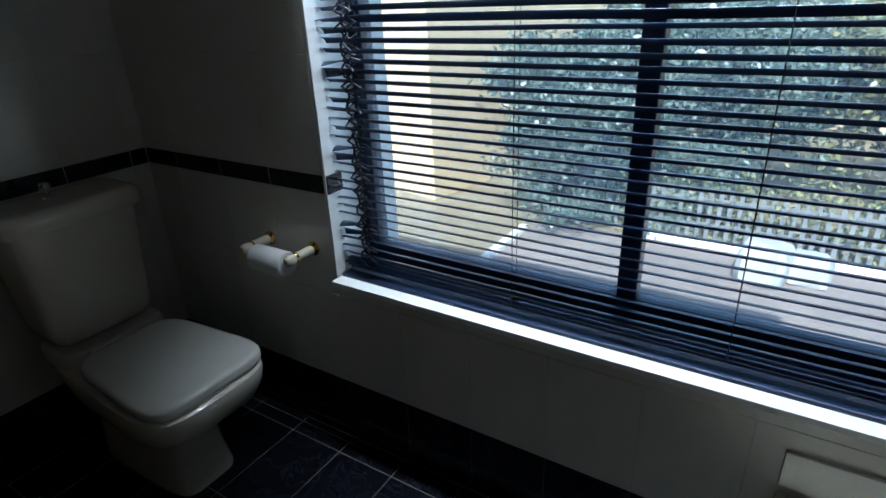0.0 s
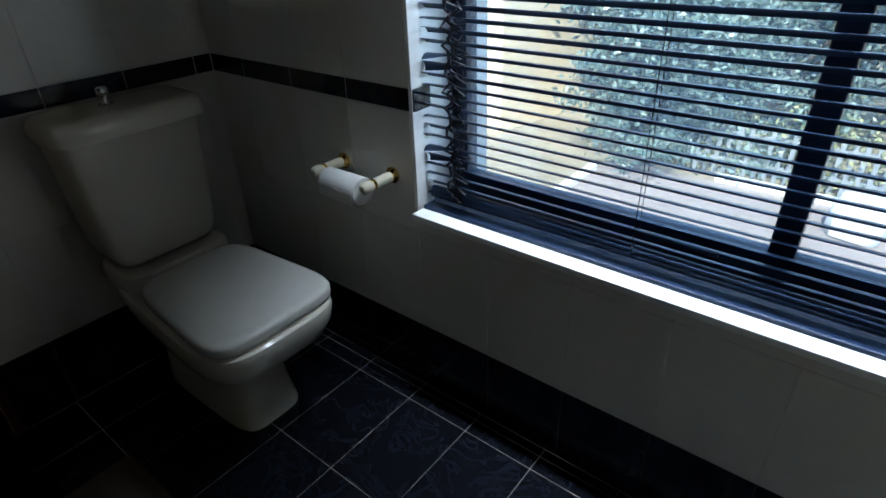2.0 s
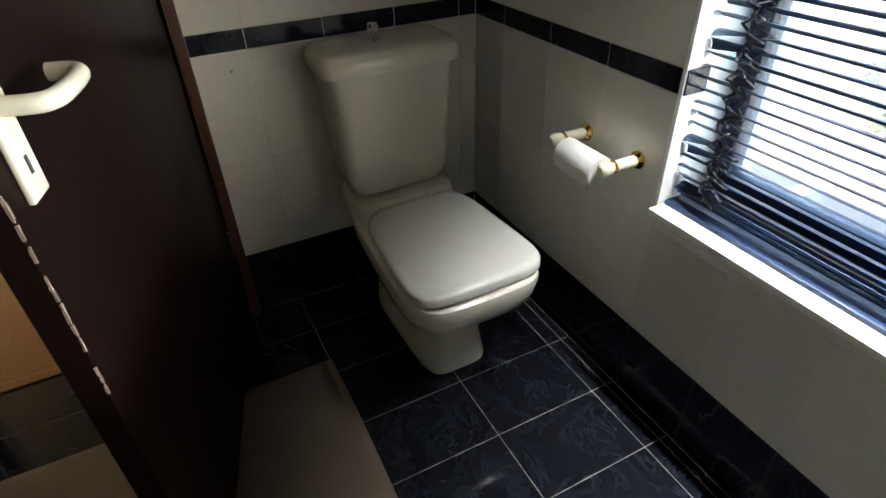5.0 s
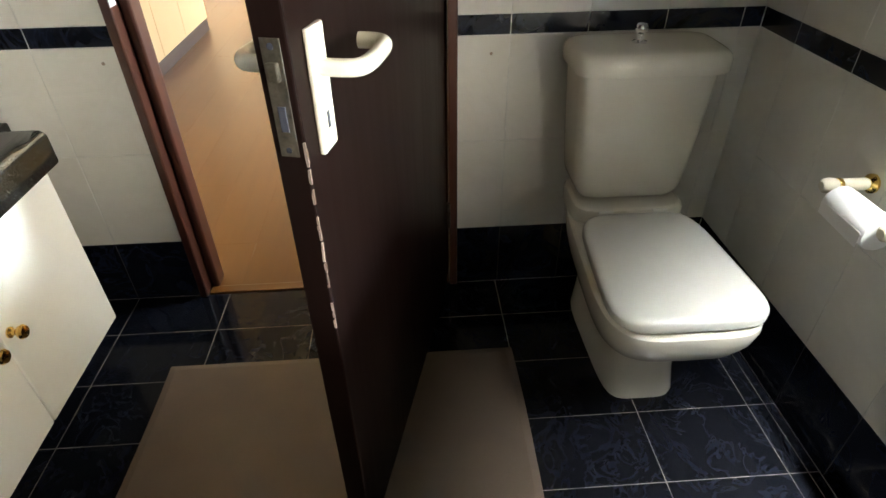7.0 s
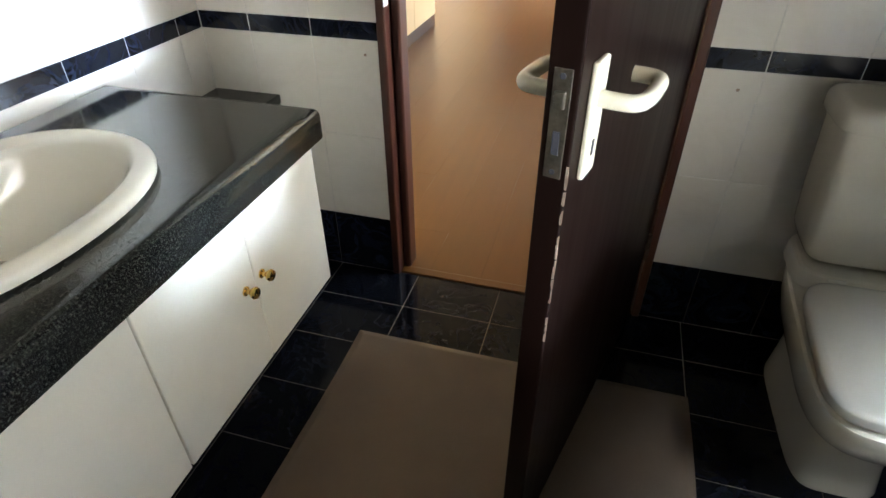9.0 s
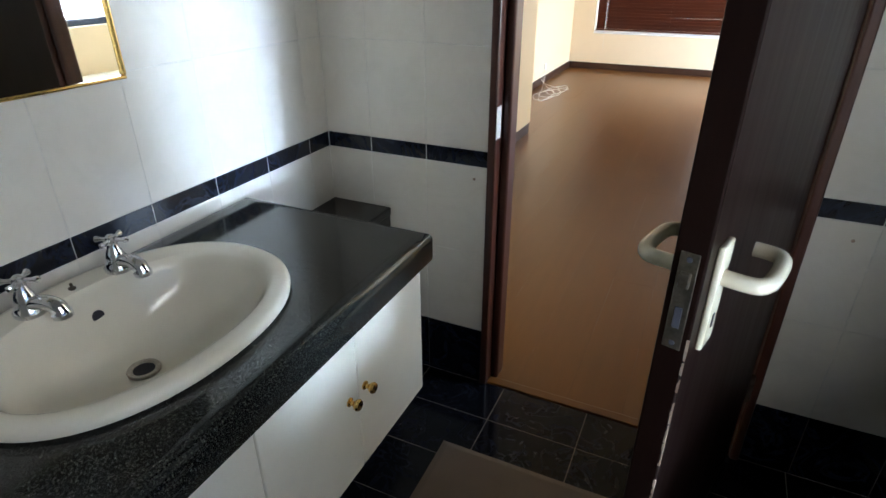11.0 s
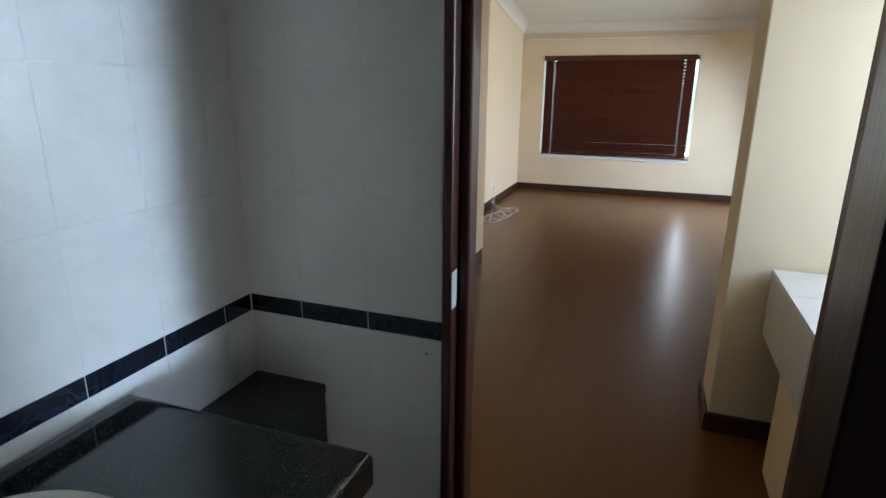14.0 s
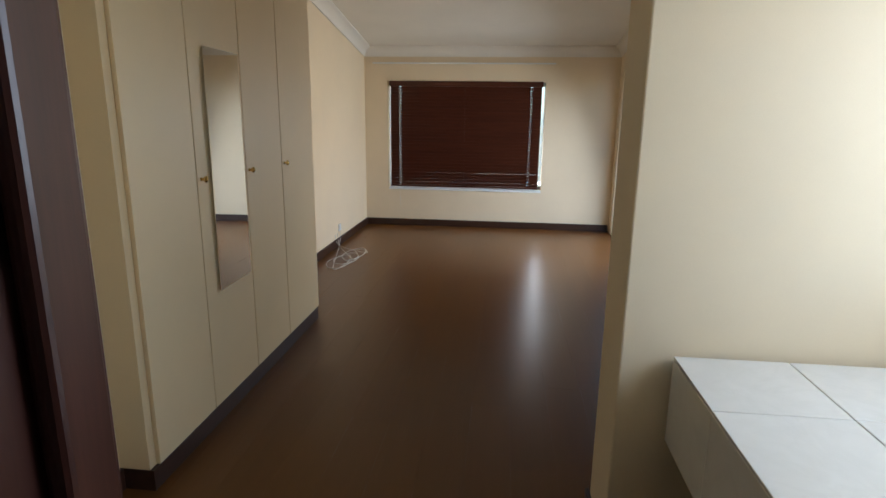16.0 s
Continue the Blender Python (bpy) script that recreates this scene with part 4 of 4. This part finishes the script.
def tree(name, x, y, z, height, spread, seed, leaves, mat, label, leaf=0.10, low=0.28):
    rng = random.Random(seed)
    root = thing(name, label, "tree", pose(x, y, z))
    bm = bmesh.new()
    tube([(0, 0, 0), (0.06, 0.04, height * 0.2), (0.0, 0.1, height * 0.42), (0.1, 0.1, height * 0.65)], [0.16, 0.13, 0.10, 0.04], 10, bm)
    tips = []
    for k in range(9):
        a = k * 2.4 + rng.random()
        h0 = height * rng.uniform(0.18, 0.5)
        r = spread * rng.uniform(0.55, 0.95)
        tip = Vector((r * math.cos(a), r * math.sin(a), h0 + height * rng.uniform(0.15, 0.45)))
        tube([(0.03, 0.05, h0), tip * 0.5 + Vector((0, 0, h0 * 0.45)), tip], [0.06, 0.035, 0.012], 7, bm)
        tips.append(tip)
    part("trunk", bm, M_BARK, root)
    verts, faces = [], []
    clumps = []
    for tip in tips:
        for j in range(7):
            clumps.append((tip + Vector((rng.gauss(0, 0.34), rng.gauss(0, 0.34), rng.gauss(0, 0.28))) * spread * 0.55, rng.uniform(0.16, 0.34) * spread))
    for j in range(30 if low > 0.2 else 90):
        a = rng.random() * 6.28
        r = spread * math.sqrt(rng.random()) * 0.8
        clumps.append((Vector((r * math.cos(a), r * math.sin(a), height * rng.uniform(low, 0.98))), rng.uniform(0.14, 0.30) * spread))
    for i in range(leaves):
        c, r = clumps[rng.randrange(len(clumps))]
        p = c + Vector((rng.gauss(0, 0.55), rng.gauss(0, 0.55), rng.gauss(0, 0.42))) * r
        d = Vector((rng.gauss(0, 1), rng.gauss(0, 1), rng.gauss(0, 0.6))).normalized()
        s = d.cross(Vector((rng.gauss(0, 1), rng.gauss(0, 1), rng.gauss(0, 1)))).normalized()
        q = leaf * rng.uniform(0.6, 1.3)
        k = len(verts)
        verts += [p - d * q, p + s * q * 0.42, p + d * q, p - s * q * 0.42]
        faces.append((k, k + 1, k + 2, k + 3))
    me = bpy.data.meshes.new("crown")
    me.from_pydata([tuple(v) for v in verts], [], faces)
    me.materials.append(mat)
    crown = new("crown", me)
    crown.parent = root
    return root


for k, (x, y, h, s, seed, mat) in enumerate(((-1.9, 10.6, 3.9, 1.6, 1, M_LEAF), (0.9, 12.6, 4.0, 2.0, 2, M_LEAF), (3.6, 11.6, 3.7, 1.7, 3, M_LEAF2), (-3.2, 17.5, 5.0, 2.4, 4, M_LEAF2), (6.6, 14.0, 4.6, 2.2, 5, M_LEAF2),
                                            (3.5, 20.0, 5.5, 2.6, 6, M_LEAF), (-8.0, 22.0, 10.0, 4.0, 7, M_LEAF), (9.0, 20.0, 9.0, 3.6, 8, M_LEAF2))):
    tree("tree", x, y, -2.8, h, s, seed, 6500 if x > 3 else 12000, mat, "leafy garden tree beyond the driveway" if mat is M_LEAF else "olive-green garden tree with sunlit leaves", 0.085)

tree("tree", -1.55, 9.0, -2.8, 3.5, 1.35, 31, 24000, M_LEAF, "dense leafy tree whose crown hangs low over the driveway", 0.060, 0.05)
tree("tree", -0.1, 10.2, -2.8, 3.8, 1.6, 32, 24000, M_LEAF, "dense leafy tree whose crown hangs low over the driveway", 0.060, 0.06)


def hedge():
    rng = random.Random(21)
    verts, faces = [], []
    for i in range(9000):
        p = Vector((rng.uniform(-3.0, 7.5), 9.48 + rng.gauss(0, 0.24), -2.8 + abs(rng.gauss(0.55, 0.38))))
        d = Vector((rng.gauss(0, 1), rng.gauss(0, 1), rng.gauss(0, 1))).normalized()
        s = d.orthogonal().normalized()
        q = 0.045 * rng.uniform(0.6, 1.4)
        k = len(verts)
        verts += [p - d * q, p + s * q * 0.5, p + d * q, p - s * q * 0.5]
        faces.append((k, k + 1, k + 2, k + 3))
    me = bpy.data.meshes.new("hedge")
    me.from_pydata([tuple(v) for v in verts], [], faces)
    me.materials.append(M_LEAF2)
    return tagged(new("hedge", me), "loose shrubs along the edge of the driveway", "hedge", kind="stuff")


hedge()
kerb = tagged(part("driveway_kerb", box(-0.35, 9.0, 8.74, 8.88, -2.8, -2.66, 0.02), M_WHITEPAINT), "pale concrete kerb along the driveway", "kerb", kind="structure")

side_kerb = tagged(part("driveway_side_kerb", box(-2.34, -2.2, 0.6, 8.2, -2.8, -2.68, 0.02), M_WHITEPAINT), "pale concrete kerb along the side of the driveway", "kerb", kind="structure")


def picket_fence():
    root = thing("picket_fence", "low weathered white picket fence behind the kerb", "fence", pose(0, 9.15, -2.8))
    for z in (0.25, 0.72):
        part("rail", box(-1.0, 8.5, 0.02, 0.05, z, z + 0.06, 0.005), M_FENCE, root)
    me = mesh_of(loft([[Vector((x, y, 0.0)) for x, y in ((0, 0), (0.07, 0), (0.07, 0.02), (0, 0.02))], [Vector((x, y, 0.88)) for x, y in ((0, 0), (0.07, 0), (0.07, 0.02), (0, 0.02))],
                       [Vector((x, y, 0.96)) for x, y in ((0.025, 0), (0.045, 0), (0.045, 0.02), (0.025, 0.02))]]), "picket", M_FENCE)
    for k in range(60):
        ob = new("picket", me)
        ob.parent = root
        ob.matrix_basis = pose(-1.0 + 0.158 * k, 0, 0)
    return root


picket_fence()


def sack(x, y, w, d, h, seed):
    rng = random.Random(seed)
    rings = []
    for z, g in ((0.0, 0.86), (0.08, 1.0), (0.4, 1.05), (0.75, 0.98), (0.95, 0.80), (1.0, 0.45)):
        rings.append([Vector((p.x + rng.uniform(-0.03, 0.03), p.y + rng.uniform(-0.03, 0.03), h * z + rng.uniform(-0.01, 0.02) * (z > 0))) for p in oval(0, 0, w / 2 * g, d / 2 * g, 0, 4.5, 24)])
    ob = part("sack", loft(rings), M_SACK, None, "", pose(x, y, -2.78, 0, 0, rng.uniform(-20, 20)))
    return tagged(ob, "bulging white sack standing on the driveway", "sack", "sacks on the driveway")


sack(1.75, 7.9, 0.7, 0.6, 0.62, 1)
sack(2.32, 8.15, 0.6, 0.55, 0.42, 2)


# ---- tiles and planks, piece by piece ----
TILES = {}


def tile_mesh(w, h, mat, thick=0.008, name="tile"):
    """A slab w by h standing on its back at z 0, with chamfered upper edges."""
    key = (round(w, 3), round(h, 3), mat.name)
    if key not in TILES:
        g = 0.0003 if name == "plank" else 0.0009
        base = [Vector(p) for p in ((0, 0, 0), (w, 0, 0), (w, h, 0), (0, h, 0))]
        side = [p + Vector((0, 0, thick - g)) for p in base]
        top = [Vector((g, g, thick)), Vector((w - g, g, thick)), Vector((w - g, h - g, thick)), Vector((g, h - g, thick))]
        bm = loft([base, side, top])
        bmesh.ops.recalc_face_normals(bm, faces=bm.faces)
        me = bpy.data.meshes.new(name)
        bm.to_mesh(me)
        bm.free()
        me.materials.append(mat)
        TILES[key] = me
    return TILES[key]


ROWS_UP = [0.0, 0.226, 0.532, 0.833, 0.886, 1.190, 1.494, 1.798, 2.102, BATH_H]
JOINT = 0.0024


def lay(parent, cols, rows, holes, frame_of, mat_of, name="tile"):
    """Tiles between the joints of a grid; frame_of turns (u, v) into the pose of a tile's lower left corner."""
    for u0, u1 in zip(cols, cols[1:]):
        for k, (v0, v1) in enumerate(zip(rows, rows[1:])):
            rects = [(u0, u1, v0, v1)]
            for h in holes:
                rects = minus(rects, h)
            for a, b, c, d in rects:
                if b - a < 0.012 or d - c < 0.012:
                    continue
                ob = new(name, tile_mesh(b - a - JOINT, d - c - JOINT, mat_of(k)))
                ob.parent = parent
                ob.matrix_basis = frame_of(a + JOINT / 2, c + JOINT / 2)


def wall_mat(k):
    return M_DARK if k in (0, 3) else M_TILE


def columns(first, step, lo, hi):
    out, u = [lo], first
    while u < hi - 0.02:
        if u > lo + 0.02:
            out.append(u)
        u += step
    return out + [hi]


for wall_ob, ends in ((wall_west, (-0.0045, -0.0008, BASIN_Y, DOOR[0])), (wall_west, (-0.0045, -0.0008, DOOR[1], 0.0)), (wall_north, (0.0, EAST, 0.0008, 0.0045)), (wall_south, (0.0, EAST, BASIN_Y - 0.0045, BASIN_Y - 0.0008))):
    part("dark_grout", box(*ends, 0.0, 0.2255), M_TILEGROUT, wall_ob)
# door wall: u runs along y
lay(wall_west, columns(-2.107, 0.2048, BASIN_Y, DOOR[0]) , ROWS_UP, [], lambda u, v: Matrix.Translation((-SLAB, u, v)) @ Matrix(((0, 0, 1, 0), (1, 0, 0, 0), (0, 1, 0, 0), (0, 0, 0, 1))), wall_mat)
lay(wall_west, columns(-0.056 - 4 * 0.2065, 0.2065, DOOR[1], 0.0), ROWS_UP, [], lambda u, v: Matrix.Translation((-SLAB, u, v)) @ Matrix(((0, 0, 1, 0), (1, 0, 0, 0), (0, 1, 0, 0), (0, 0, 0, 1))), wall_mat)
lay(wall_west, columns(-1.6, 0.2065, DOOR[0], DOOR[1]), [DOOR[3], 2.102, BATH_H], [], lambda u, v: Matrix.Translation((-SLAB, u, v)) @ Matrix(((0, 0, 1, 0), (1, 0, 0, 0), (0, 1, 0, 0), (0, 0, 0, 1))), lambda k: M_TILE)
# window wall: u runs along x
lay(wall_north, columns(0.160, 0.2140, 0.0, EAST), ROWS_UP, [(WIN[0] - 0.008, WIN[1] + 0.008, WIN[2] - 0.022, WIN[3])],
    lambda u, v: Matrix.Translation((u, SLAB, v)) @ Matrix(((1, 0, 0, 0), (0, 0, -1, 0), (0, 1, 0, 0), (0, 0, 0, 1))), wall_mat)
# wall above the vanity, seen from the other side
lay(wall_south, columns(0.107, 0.2045, 0.0, EAST), ROWS_UP, [],
    lambda u, v: Matrix.Translation((u, BASIN_Y - SLAB, v)) @ Matrix(((1, 0, 0, 0), (0, 0, 1, 0), (0, 1, 0, 0), (0, 0, 0, 1))), wall_mat)
# bathroom floor
lay(floor_bath, columns(0.175, 0.2048, 0.0, EAST), [BASIN_Y, -2.203, -1.899, -1.595, -1.291, -0.987, -0.683, -0.379, -0.075, -0.027, 0.0], [],
    lambda u, v: pose(u, v, -SLAB), lambda k: M_FLOORTILE, "floor_tile")
# bedroom planks
rng = random.Random(3)
y = BED_L
while y < BED_R - 0.02:
    wide = min(0.192, BED_R - y)
    x = BED_FAR - rng.uniform(0.1, 1.1)
    while x < -0.05:
        a, b = max(x, BED_FAR), min(x + 1.29, -0.041 if DOOR[0] - 0.18 < y < DOOR[1] - 0.01 else -0.098)
        if b - a > 0.05:
            ob = new("plank", tile_mesh(b - a - 0.0004, wide - 0.0004, M_PLANK, 0.0085, "plank"))
            ob.parent = floor_bed
            ob.matrix_basis = pose(a, y, -0.0085)
        x += 1.29
    y += 0.192
